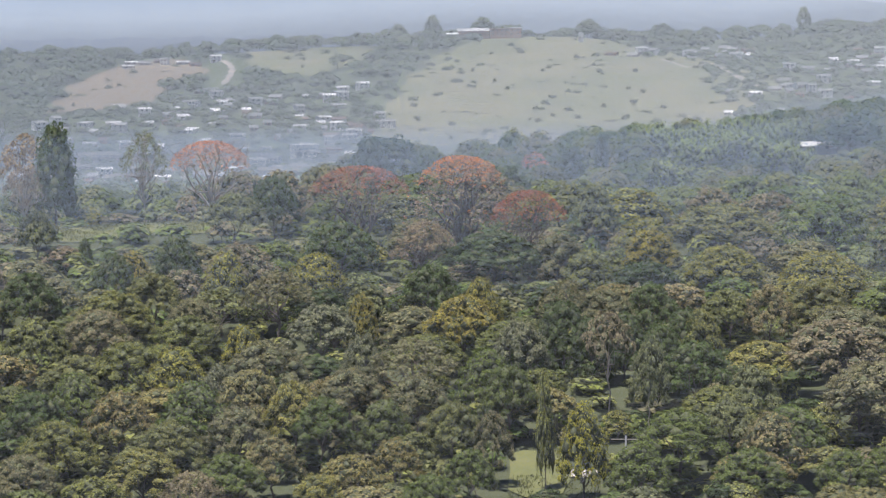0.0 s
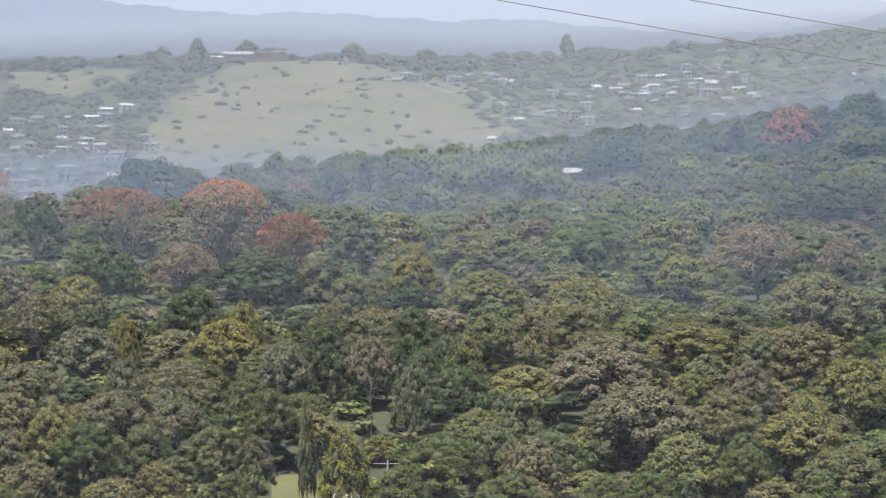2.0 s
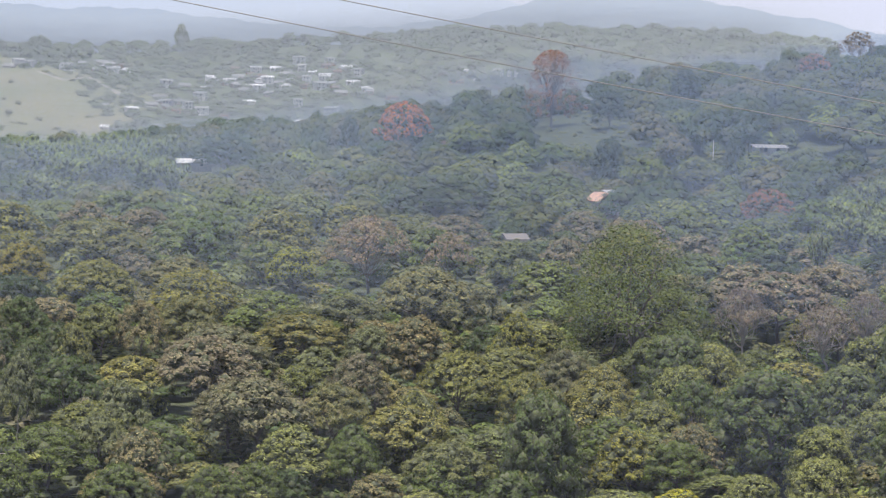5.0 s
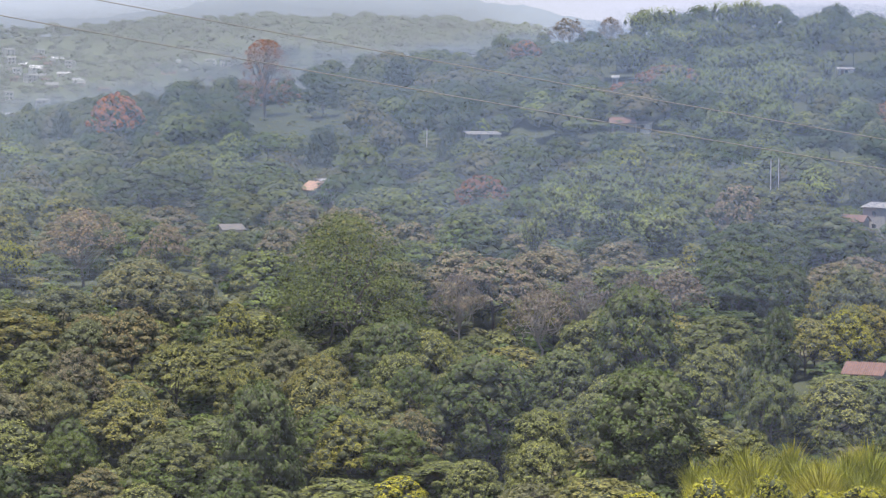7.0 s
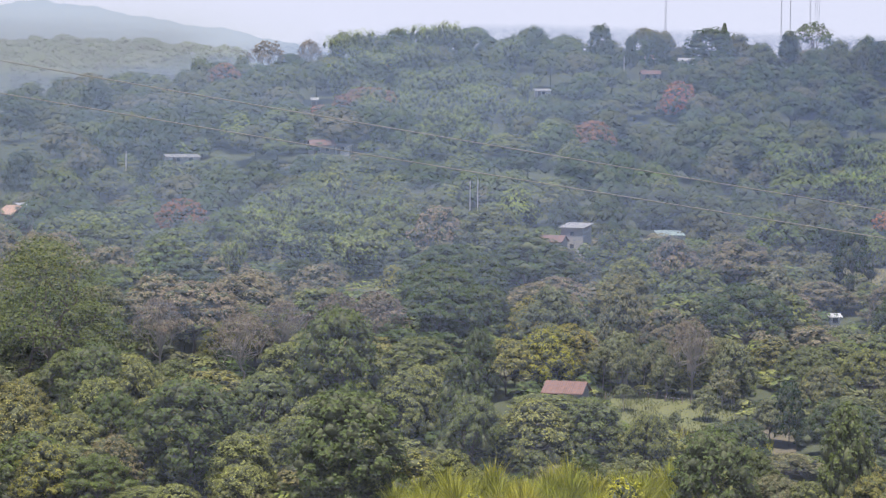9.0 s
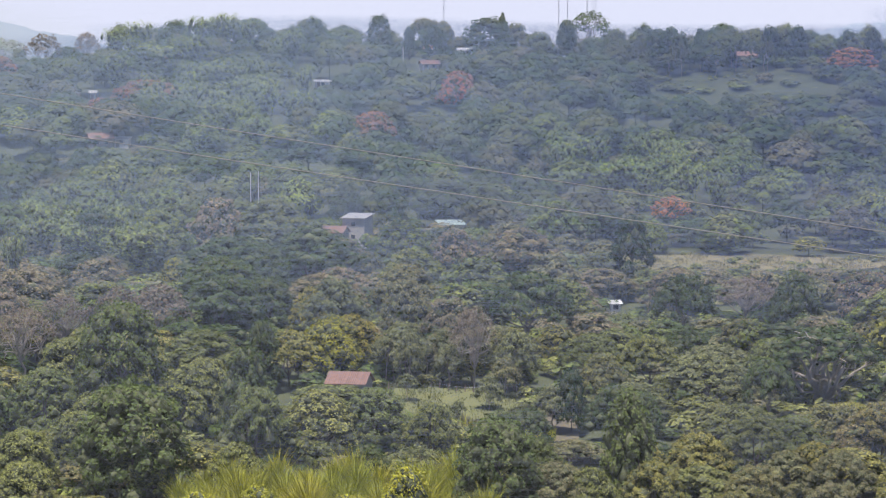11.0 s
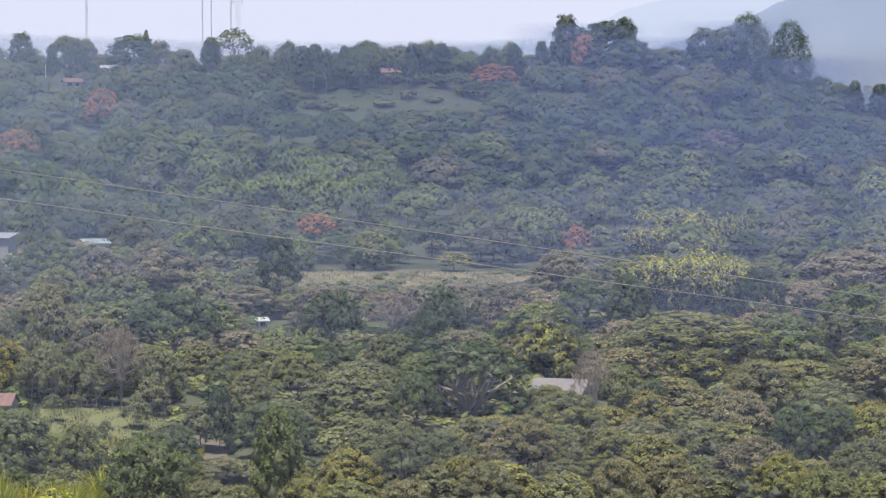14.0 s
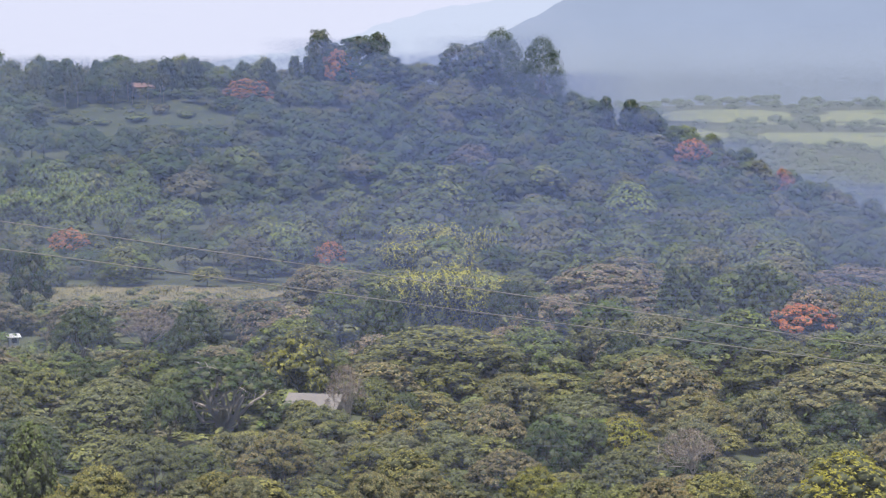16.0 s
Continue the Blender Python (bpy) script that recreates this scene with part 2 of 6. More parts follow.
def land_table():
    rings = {0: (58.0,) * 14, 60: (46.0,) * 14, 200: (16.0,) * 14, 330: (-12.0,) * 14, **NEAR_RINGS, **FAR_RINGS, 4900: (60.0,) * 9 + (40.0,) * 5}
    rows = np.array([np.interp(B_GRID, BEARINGS, rings[d]) for d in sorted(rings)])
    z = np.array([np.interp(D_GRID, sorted(rings), rows[:, i]) for i in range(len(B_GRID))])
    for _ in range(3):
        z[2:-2] = (z[:-4] + z[1:-3] + z[2:-2] + z[3:-1] + z[4:]) / 5
        z[:, 2:-2] = (z[:, :-4] + z[:, 1:-3] + z[:, 2:-2] + z[:, 3:-1] + z[:, 4:]) / 5
    return z


LAND = land_table()


def height(b, d):
    """Ground heights at bearings and distances (numbers or arrays)."""
    b, d = np.asarray(b, float), np.asarray(d, float)
    i = np.clip((b + 180) / 0.5, 0, len(B_GRID) - 1.001)
    j = np.clip(d / 10, 0, len(D_GRID) - 1.001)
    i0, j0 = i.astype(int), j.astype(int)
    u, v = i - i0, j - j0
    z = LAND[i0, j0] * (1 - u) * (1 - v) + LAND[i0 + 1, j0] * u * (1 - v) + LAND[i0, j0 + 1] * (1 - u) * v + LAND[i0 + 1, j0 + 1] * u * v
    x, y = d * np.sin(np.radians(b)), d * np.cos(np.radians(b))
    swell = np.sin(x / 37 + 1.3) * np.sin(y / 43 + 0.4) * 1.3 + np.sin(x / 91 + 2.1 * np.sin(y / 120)) * 1.6 + np.sin((x + y) / 17.0) * 0.35
    return z + swell * np.clip((d - 60) / 200, 0, 1)


def spot(b, d, up=0.0):
    return Vector((d * math.sin(radians(b)), d * math.cos(radians(b)), float(height(b, d)) + up))


def raw_mesh(name, verts, faces, material, smooth=False):
    """A mesh from arrays: verts (n, 3), faces (m, 3 or 4)."""
    verts, faces = np.asarray(verts, np.float32), np.asarray(faces, np.int32)
    me = bpy.data.meshes.new(name)
    k = faces.shape[1]
    me.vertices.add(len(verts))
    me.vertices.foreach_set("co", verts.ravel())
    me.loops.add(faces.size)
    me.loops.foreach_set("vertex_index", faces.ravel())
    me.polygons.add(len(faces))
    me.polygons.foreach_set("loop_start", np.arange(0, faces.size, k, dtype=np.int32))
    me.update(calc_edges=True)
    if smooth:
        me.shade_smooth()
    me.materials.append(material)
    return me


def bm_mesh(name, bm, material):
    me = bpy.data.meshes.new(name)
    bmesh.ops.recalc_face_normals(bm, faces=bm.faces)
    bm.to_mesh(me)
    bm.free()
    me.materials.append(material)
    return me


def part(name, bm, material, parent, label=""):
    ob = new(name, bm_mesh(name, bm, material))
    ob.parent = parent
    return tagged(ob, label)


def polar_sheet(name, bs, ds, material, up=0.0):
    B, D = np.meshgrid(bs, ds, indexing="ij")
    Z = height(B, D) + up
    v = np.stack([D * np.sin(np.radians(B)), D * np.cos(np.radians(B)), Z], -1).reshape(-1, 3)
    n, m = B.shape
    i, j = np.meshgrid(np.arange(n - 1), np.arange(m - 1), indexing="ij")
    q = (i * m + j).ravel()
    return raw_mesh(name, v, np.stack([q, q + 1, q + m + 1, q + m], -1), material, True)


fine_b = np.concatenate([np.arange(-180, -40, 5.0), np.arange(-40, 40, 0.5), np.arange(40, 180.1, 5.0)])
fine_d = np.concatenate([np.array([0.05]), np.arange(2, 300, 20.0), np.arange(300, 1100, 8.0), np.arange(1100, 2600, 25.0), np.arange(2600, 4901, 200.0)])
ground = new("ground", polar_sheet("ground", fine_b, fine_d, GROUND))
tagged(ground, "dry green grass and soil of the wooded valley", "ground", kind="structure")


def patch_of_land(name, b0, b1, d0, d1, material, label, category="field"):
    """A piece of open land with an uneven outline, laid on the ground."""
    nb, nd = max(8, int((b1 - b0) * 8)), max(6, int((d1 - d0) / 8))
    u, v = np.meshgrid(np.linspace(-1, 1, nb), np.linspace(-1, 1, nd), indexing="ij")
    s = np.maximum(np.abs(u), np.abs(v)) / np.maximum(np.hypot(u, v), 1e-6)
    r = 0.35 + 0.65 * s
    wob = 1 + 0.07 * np.sin(np.arctan2(v, u) * 5 + b0) + 0.05 * np.sin(np.arctan2(v, u) * 11 + d0)
    B = (b0 + b1) / 2 + (b1 - b0) / 2 * u * r * wob
    D = (d0 + d1) / 2 + (d1 - d0) / 2 * v * r * wob
    Z = height(B, D) + (0.25 if d0 < 1300 else 1.2)
    vv = np.stack([D * np.sin(np.radians(B)), D * np.cos(np.radians(B)), Z], -1).reshape(-1, 3)
    i, j = np.meshgrid(np.arange(nb - 1), np.arange(nd - 1), indexing="ij")
    q = (i * nd + j).ravel()
    ob = new(name, raw_mesh(name, vv, np.stack([q, q + 1, q + nd + 1, q + nd], -1), material, True))
    return tagged(ob, label, category, kind="structure")


# ---- leaves and trees ----
def leaf_clumps(rng, centres, radii, count, size, heart=(0, 0, 0.3), up=0.35, long=1.0, corners=4, ruffle=0.36, loose=(0.86, 1.14)):
    """Leaf clumps over a cluster of round lobes: arrays of verts and faces (a folded quad, or a triangle written as a quad)."""
    n = len(centres) * count
    c = np.repeat(np.asarray(centres, float), count, 0)
    r = np.repeat(np.asarray(radii, float).reshape(len(centres), -1) * np.ones(3), count, 0)
    way = rng.normal(size=(n, 3))
    way[:, 2] += up
    way /= np.linalg.norm(way, axis=1, keepdims=True)
    p = c + way * r * rng.uniform(*loose, (n, 1))
    inside = np.min([np.linalg.norm((p - np.asarray(k)) / (np.asarray(q) * np.ones(3)), axis=1) for k, q in zip(centres, radii)], axis=0) < min(0.84, loose[0] - 0.02)
    p, way, n = p[~inside], way[~inside], int((~inside).sum())
    far = p - np.asarray(heart)
    far /= np.linalg.norm(far, axis=1, keepdims=True) + 1e-6
    nrm = way * 0.3 + far * 0.9 + rng.normal(size=(n, 3)) * ruffle
    nrm[:, 2] += 0.12
    nrm /= np.linalg.norm(nrm, axis=1, keepdims=True)
    t = np.cross(nrm, rng.normal(size=(n, 3)))
    t /= np.linalg.norm(t, axis=1, keepdims=True)
    w = np.cross(nrm, t)
    s = size * rng.uniform(0.6, 1.35, (n, 1))
    k = rng.uniform(0.5, 0.9, (n, 1)) / long
    fold = nrm * s * rng.uniform(-0.25, 0.08, (n, 1))
    if corners == 3:
        v = np.stack([p - t * s + fold, p - w * s * k * 1.3, p + t * s * 0.8 + w * s * k * 0.9], 1).reshape(-1, 3)
        q = np.arange(3 * n).reshape(-1, 3)
        return v, np.concatenate([q, q[:, 2:]], 1)
    v = np.stack([p - t * s + fold, p - w * s * k, p + t * s + fold, p + w * s * k], 1).reshape(-1, 3)
    return v, np.arange(4 * n).reshape(-1, 4)


def tube(path, radii, sides=6):
    """Verts and quads of a tapered limb along a path."""
    path = np.asarray(path, float)
    vs, fs = [], []
    for i, p in enumerate(path):
        a = path[min(i + 1, len(path) - 1)] - path[max(i - 1, 0)]
        a = a / (np.linalg.norm(a) + 1e-9)
        u = np.cross(a, (0.31, 0.95, 0.1))
        u /= np.linalg.norm(u)
        w = np.cross(a, u)
        for k in range(sides):
            g = 2 * math.pi * k / sides
            vs.append(p + radii[i] * (math.cos(g) * u + math.sin(g) * w))
    for i in range(len(path) - 1):
        for k in range(sides):
            k2 = (k + 1) % sides
            fs.append((i * sides + k, i * sides + k2, (i + 1) * sides + k2, (i + 1) * sides + k))
    return np.array(vs), np.array(fs)


def joined(pieces):
    vs, fs, n = [], [], 0
    for v, f in pieces:
        vs.append(v)
        fs.append(np.asarray(f) + n)
        n += len(v)
    return np.concatenate(vs), np.concatenate(fs)


def bent(rng, a, b, steps=4, wild=0.12):
    a, b = np.asarray(a, float), np.asarray(b, float)
    ln = np.linalg.norm(b - a)
    return [a + (b - a) * i / steps + (rng.normal(size=3) * wild * ln * math.sin(math.pi * i / steps) if 0 < i < steps else 0) for i in range(steps + 1)]


def limbs(rng, ends, fork, girth, sides=5, twigs=0, spread=0.12):
    """A trunk that forks at the height fork, a limb to each end, and twigs off the limbs."""
    trunk = bent(rng, (0, 0, -0.06), (rng.normal() * 0.02, rng.normal() * 0.02, fork), 4, 0.05)
    out = [tube(trunk, np.linspace(girth, girth * 0.72, 5), sides + 1)]
    for e in ends:
        b = bent(rng, trunk[-1 - (rng.random() < 0.4)], e, 5, 0.09)
        out.append(tube(b, np.linspace(girth * 0.55, girth * 0.1, 6), sides))
        for _ in range(twigs):
            i = rng.integers(2, 6)
            tip = b[i] + rng.normal(size=3) * spread + np.array((0, 0, spread * 0.7))
            tw = bent(rng, b[i], tip, 3, 0.12)
            out.append(tube(tw, np.linspace(girth * 0.2, girth * 0.05, 4), 3))
    return joined(out)


def dome(rng, lobes, low=0.4, wide=0.5, lobe=0.14, power=2.0):
    """Lobes under a flattened dome, in a tree 1 high and 1 wide."""
    c, r = [], []
    for i in range(lobes):
        a, q = i * 2.39996 + rng.normal() * 0.25, math.sqrt((i + 0.5) / lobes)
        rad = lobe * rng.uniform(0.7, 1.3)
        z = 1 - rad - (1 - low - rad) * q ** power * rng.uniform(0.7, 1.1)
        c.append((math.cos(a) * q * (wide - rad * 0.6), math.sin(a) * q * (wide - rad * 0.6), z))
        r.append((rad, rad, rad * rng.uniform(0.65, 0.9)))
    return np.array(c), np.array(r)


def spire(rng, lobes, wide=0.42, power=0.7, lobe=0.16, foot=0.08, tall=1.25):
    c, r = [], []
    for i in range(lobes):
        h = (i + 0.5) / lobes
        a = i * 2.39996 + rng.normal() * 0.3
        w = wide * (1 - h) ** power * rng.uniform(0.65, 1.05)
        rad = lobe * rng.uniform(0.75, 1.2) * (1.1 - 0.5 * h)
        c.append((math.cos(a) * w * 0.75, math.sin(a) * w * 0.75, foot + h * (0.93 - foot)))
        r.append((rad, rad, rad * tall))
    return np.array(c), np.array(r)


def fluffed(rng, c, r, buds, small=0.5):
    """Each lobe carries smaller ones on its outside, as a leafy bough does."""
    c2, r2 = [c], [r * 0.9]
    for k, q in zip(c, r):
        way = rng.normal(size=(buds, 3)) + np.array((0, 0, 0.55)) + k * np.array((0.9, 0.9, 0.0)) / 0.35
        way /= np.linalg.norm(way, axis=1, keepdims=True)
        c2.append(k + way * q * rng.uniform(0.62, 0.95, (buds, 1)))
        r2.append(np.asarray(q) * rng.uniform(0.7, 1.25, (buds, 1)) * small)
    return np.concatenate(c2), np.concatenate(r2)


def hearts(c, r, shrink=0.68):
    """Solid dark hearts of the lobes, so that a dense crown hides what is behind it."""
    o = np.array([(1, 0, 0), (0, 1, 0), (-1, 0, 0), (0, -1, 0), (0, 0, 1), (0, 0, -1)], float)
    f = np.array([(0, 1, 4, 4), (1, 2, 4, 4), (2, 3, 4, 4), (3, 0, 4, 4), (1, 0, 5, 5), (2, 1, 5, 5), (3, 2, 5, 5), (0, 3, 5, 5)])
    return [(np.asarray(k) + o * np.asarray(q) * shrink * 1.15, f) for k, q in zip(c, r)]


def triangles(v, f):
    """Quads whose last two corners are one become triangles: all is given back as triangles."""
    f = np.asarray(f)
    tri = f[:, 2] == f[:, 3]
    return v, np.concatenate([f[tri][:, :3], f[~tri][:, :3], f[~tri][:, [0, 2, 3]]])


def bamboo_shape(rng, lod):
    """A clump of arching culms with feathery heads."""
    stems, c, r = [], [], []
    for i in range(26 if lod < 2 else 14):
        a, lean = i * 2.39996, rng.uniform(0.1, 0.48)
        h = rng.uniform(0.72, 1.0)
        pts = [np.array((math.cos(a) * lean * s ** 2.2, math.sin(a) * lean * s ** 2.2, h * (s - 0.16 * s ** 4))) for s in np.linspace(0, 1, 7)]
        stems.append(tube(pts[:6], np.linspace(0.008, 0.003, 6), 3))
        for s in (2, 3, 4, 5, 6):
            c.append(pts[s])
            r.append((0.095, 0.095, 0.11))
    return joined(stems), np.array(c), np.array(r)


def tree_meshes(kind, seed, lod):
    """Arrays of trunk, crown and, for some, a second foliage, of a tree 1 high and about 1 wide."""
    rng = np.random.default_rng(seed)
    many = lod < 2
    per, size, corners = {0: (66, 0.0165, 3), 1: (56, 0.024, 3), 2: (120, 0.03, 3), 3: (36, 0.10, 3), 4: (60, 0.052, 3)}[lod]
    buds = {0: 2, 1: 1}.get(lod, 0)
    full, big = {0: (76, 0.54), 1: (48, 0.66), 2: (22, 0.92), 3: (6, 1.5), 4: (13, 1.12)}[lod]
    loose = (0.86, 1.14)
    fork, girth, twigs, core, heart, other, ends = 0.33, 0.02, 0, True, (0, 0, 0.25), None, 5
    if kind == "cone":
        c, r = spire(rng, full, 0.44, 0.36, 0.21 * big)
        fork = 0.6
    elif kind == "bullet":
        c, r = dome(rng, int(full * 1.2), 0.04, 0.5, 0.2 * big, 3.4)
        fork = 0.5
    elif kind == "column":
        c, r = spire(rng, full, 0.36, 0.3, 0.2 * big, 0.25)
        fork = 0.8
    elif kind == "pine":
        c, r = spire(rng, int(full * 1.3), 0.5, 0.8, 0.15 * big, 0.12, 0.9)
        fork = 0.85
    elif kind == "round":
        c, r = dome(rng, full, 0.22, 0.5, 0.2 * big)
        fork = 0.2
    elif kind == "tall_open":
        c, r = dome(rng, int(full * 0.6), 0.6, 0.45, 0.15 * big)
        fork, girth = 0.5, 0.014
    elif kind == "gum":
        c, r = dome(rng, int(full * 0.7), 0.35, 0.48, 0.19 * big)
    elif kind == "open":
        c, r = dome(rng, int(full * 1.1), 0.5, 0.52, 0.13 * big)
        per, core, twigs, ends = int(per * 0.6), False, 2, 10
    elif kind == "flame":
        c, r = dome(rng, 800, 0.66, 0.54, 0.02, 2.6)
        c2, r2 = dome(rng, 24, 0.5, 0.48, 0.07, 2.0)
        c2[:, 2] -= 0.1
        other = triangles(*leaf_clumps(rng, c2, r2, int(per * 0.5), size * 0.7, heart, corners=3))
        per, core, twigs, fork, girth, ends, buds = int(per * 0.16), False, 4, 0.25, 0.026, 18, 0
        size *= 0.42
    elif kind == "flame_full":
        c, r = dome(rng, 1100, 0.4, 0.5, 0.02, 2.6)
        keep = rng.random(len(c)) < np.clip((c[:, 2] - 0.72) / 0.2, 0.03, 0.75)
        c, r = c[keep], r[keep]
        c2, r2 = dome(rng, 130, 0.15, 0.49, 0.055, 2.4)
        c2[:, 2] -= 0.035
        other = triangles(*leaf_clumps(rng, c2, r2, int(per * 0.55), size * 0.75, heart, corners=3))
        per, core, twigs, fork, girth, ends, buds = int(per * 0.2), False, 1, 0.2, 0.026, 20, 0
        size *= 0.42
    elif kind == "bare":
        c, r = dome(rng, 60, 0.5, 0.5, 0.07)
        per, core, twigs, fork, ends, loose = int(per * 0.75), False, 8, 0.35, 16, (0.5, 1.2)
        size, buds = size * 0.8, 0
    elif kind == "great":
        c, r = dome(rng, 110, 0.06, 0.5, 0.11, 2.2)
        per, size, ends, buds, loose, core = int(per * 2.9), size * 0.46, 14, 0, (0.5, 1.3), False
    elif kind == "airy":
        c, r = dome(rng, int(full * 0.8), 0.36, 0.51, 0.17 * big, 2.2)
        per, size, loose = int(per * 1.5), size * 0.72, (0.62, 1.3)
    elif kind == "snag":
        c, r = dome(rng, 46, 0.55, 0.5, 0.085)
        twigs, fork, girth, ends = 2, 0.14, 0.05, 13
    elif kind == "bamboo":
        stems, c, r = bamboo_shape(rng, lod)
        v, f = leaf_clumps(rng, c, r, 34 if many else 8, size * 1.15, (0, 0, 0.1), 0.2, 2.0, corners)
        return triangles(*stems), triangles(v, f), None, triangles(*joined(hearts(c[::2], r[::2], 0.6)))
    else:
        c, r = dome(rng, full, 0.44, 0.53, 0.165 * big, 2.3)
    lobes, sizes = fluffed(rng, c, r, buds) if buds else (c, r)
    per = int(per * (1.0 if not buds else 1.35 / (1 + buds * 0.55)))
    pieces = [leaf_clumps(rng, lobes, sizes, per, size, heart, corners=corners, ruffle=0.45 if many else 0.16, loose=loose)]
    ends = c[:: max(1, len(c) // ends)]
    if many or not core:
        wood = limbs(rng, ends, fork, girth, 4 if many else 3, twigs if many else 0)
    else:
        wood = tube([np.array((0, 0, -0.05)), np.array((0, 0, 0.3)), np.array((0, 0, 0.6))], (0.02, 0.017, 0.012), 3)
    wood[0][:, 2] = np.minimum(wood[0][:, 2], c[:, 2].max() + 0.01)
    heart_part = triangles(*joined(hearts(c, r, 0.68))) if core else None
    return triangles(*wood), triangles(*joined(pieces)), other, heart_part


class Grove:
    """Trees of one look: a few built shapes, then copies that share their meshes."""

    def __init__(self, name, kinds, lod, leaves, bark, label, category="tree", group="", seed=1, other=None):
        self.shapes, self.turn = [], random.Random(name + str(seed))
        for i, kind in enumerate(kinds):
            t, c, o, h = tree_meshes(kind, seed * 17 + i, lod)
            leafy = len(c[1])
            if h is not None:
                c = joined([c, h])
            root = tagged(new(name), label, category, group)
            canes = kind == "bamboo"
            pieces = [new("stem_mass" if canes else "trunk", raw_mesh("trunk", *t, bark)), new("crown", raw_mesh("crown", *c, leaves))]
            if canes:
                tagged(pieces[0], "many slim arching culms", kind="stuff")
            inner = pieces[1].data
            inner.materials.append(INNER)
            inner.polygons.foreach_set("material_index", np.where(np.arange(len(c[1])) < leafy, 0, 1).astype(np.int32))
            if o is not None:
                pieces.append(tagged(new("foliage", raw_mesh("foliage", *o, other or leaves)), "sparse grey-green leaves under the blossom"))
            for p in pieces:
                p.parent = root
            self.shapes.append(root)
        self.free = list(self.shapes)

    def plant(self, b, d, tall, wide, label=""):
        root = self.shapes[self.turn.randrange(len(self.shapes))]
        m = Matrix.Translation(spot(b, d, -0.1)) @ Matrix.Rotation(self.turn.uniform(0, 6.28), 4, "Z") @ Matrix.Diagonal((wide, wide, tall, 1))
        if root in self.free:
            self.free.remove(root)
            root.matrix_basis = m
            ob = root
        else:
            s = root.matrix_basis.to_scale()
            ob = copy_thing(root, m @ Matrix.Diagonal((1 / s[0], 1 / s[1], 1 / s[2], 1)))
        if label:
            ob["label"] = label
        return ob

    def tidy(self):
        for root in self.free:
            for o in (*root.children, root):
                bpy.data.objects.remove(o)


# ---- open land ----
OPEN = []  # bearing from, to, distance from, to: no trees grow here


def open_land(name, b0, b1, d0, d1, material, label, category="field"):
    OPEN.append((b0, b1, d0, d1))
    return patch_of_land(name, b0, b1, d0, d1, material, label, category)


open_land("field_1", -27.5, -20.8, 616, 652, MEADOW, "sunlit yellow-green meadow behind the wood", "meadow")
open_land("field_2", 8.9, 11.4, 470, 502, MEADOW, "fenced green paddock beside the tiled hut", "paddock")
open_land("field_16", 11.5, 12.7, 456, 478, SOILGRASS, "bare pinkish-brown soil beside the paddock", "plot")
open_land("field_3", 13.4, 18.6, 664, 698, DRYFIELD, "pale dry field at the foot of the hill")
open_land("field_5", -16.4, -15.2, 420, 446, MEADOW, "small shaded lawn in a gap of the wood", "lawn")
open_land("field_6", -3.8, -1.8, 872, 985, PASTURE, "sloping green pasture on the hillside", "pasture")
open_land("field_7", 9.3, 10.1, 890, 910, PASTURE, "bright grassy clearing on the hillside", "clearing")
open_land("path_1", -15.4, -14.6, 431, 435, PATHS, "pale gravel path across the lawn", "path")
for n_, (b0_, b1_, d0_, d1_) in enumerate(((25.3, 27.2, 2540, 2800), (27.6, 31.0, 2540, 2780), (25.8, 28.3, 2880, 3140), (28.8, 31.5, 2860, 3160))):
    open_land(f"field_{11 + n_}", b0_, b1_, d0_, d1_, SUNFIELD, "pale sunlit field in the far valley")


def outlined_land(name, corners, material, label, category="field", up=1.1):
    """Open land within corners (bearing, distance), its edge a little ragged, laid on the ground."""
    c = np.array(corners, float)
    t = np.linspace(0, len(c), 12 * len(c) + 1)[:-1]
    ring = np.stack([np.interp(t, range(len(c) + 1), np.append(c[:, k], c[0, k])) for k in (0, 1)], -1)
    heart = c.mean(0)
    n, v = len(ring), []
    wob = 1 + 0.03 * np.sin(t * 5.1) + 0.025 * np.sin(t * 11.7 + 1)
    for r in np.linspace(0.02, 1, 16):
        p = heart + (ring - heart) * (r * wob)[:, None]
        B, D = p[:, 0], p[:, 1]
        v.append(np.stack([D * np.sin(np.radians(B)), D * np.cos(np.radians(B)), height(B, D) + up], -1))
    i, j = np.meshgrid(np.arange(15), np.arange(n), indexing="ij")
    q, k = (i * n + j).ravel(), (i * n + (j + 1) % n).ravel()
    return tagged(new(name, raw_mesh(name, np.concatenate(v), np.stack([q, k, k + n, q + n], -1), material, True)), label, category, kind="structure")


def within(corners, b, d):
    """Whether a place lies within an outline."""
    inside = False
    for (b0, d0), (b1, d1) in zip(corners, corners[1:] + corners[:1]):
        if (d0 > d) != (d1 > d) and b < b0 + (b1 - b0) * (d - d0) / (d1 - d0):
            inside = not inside
    return inside


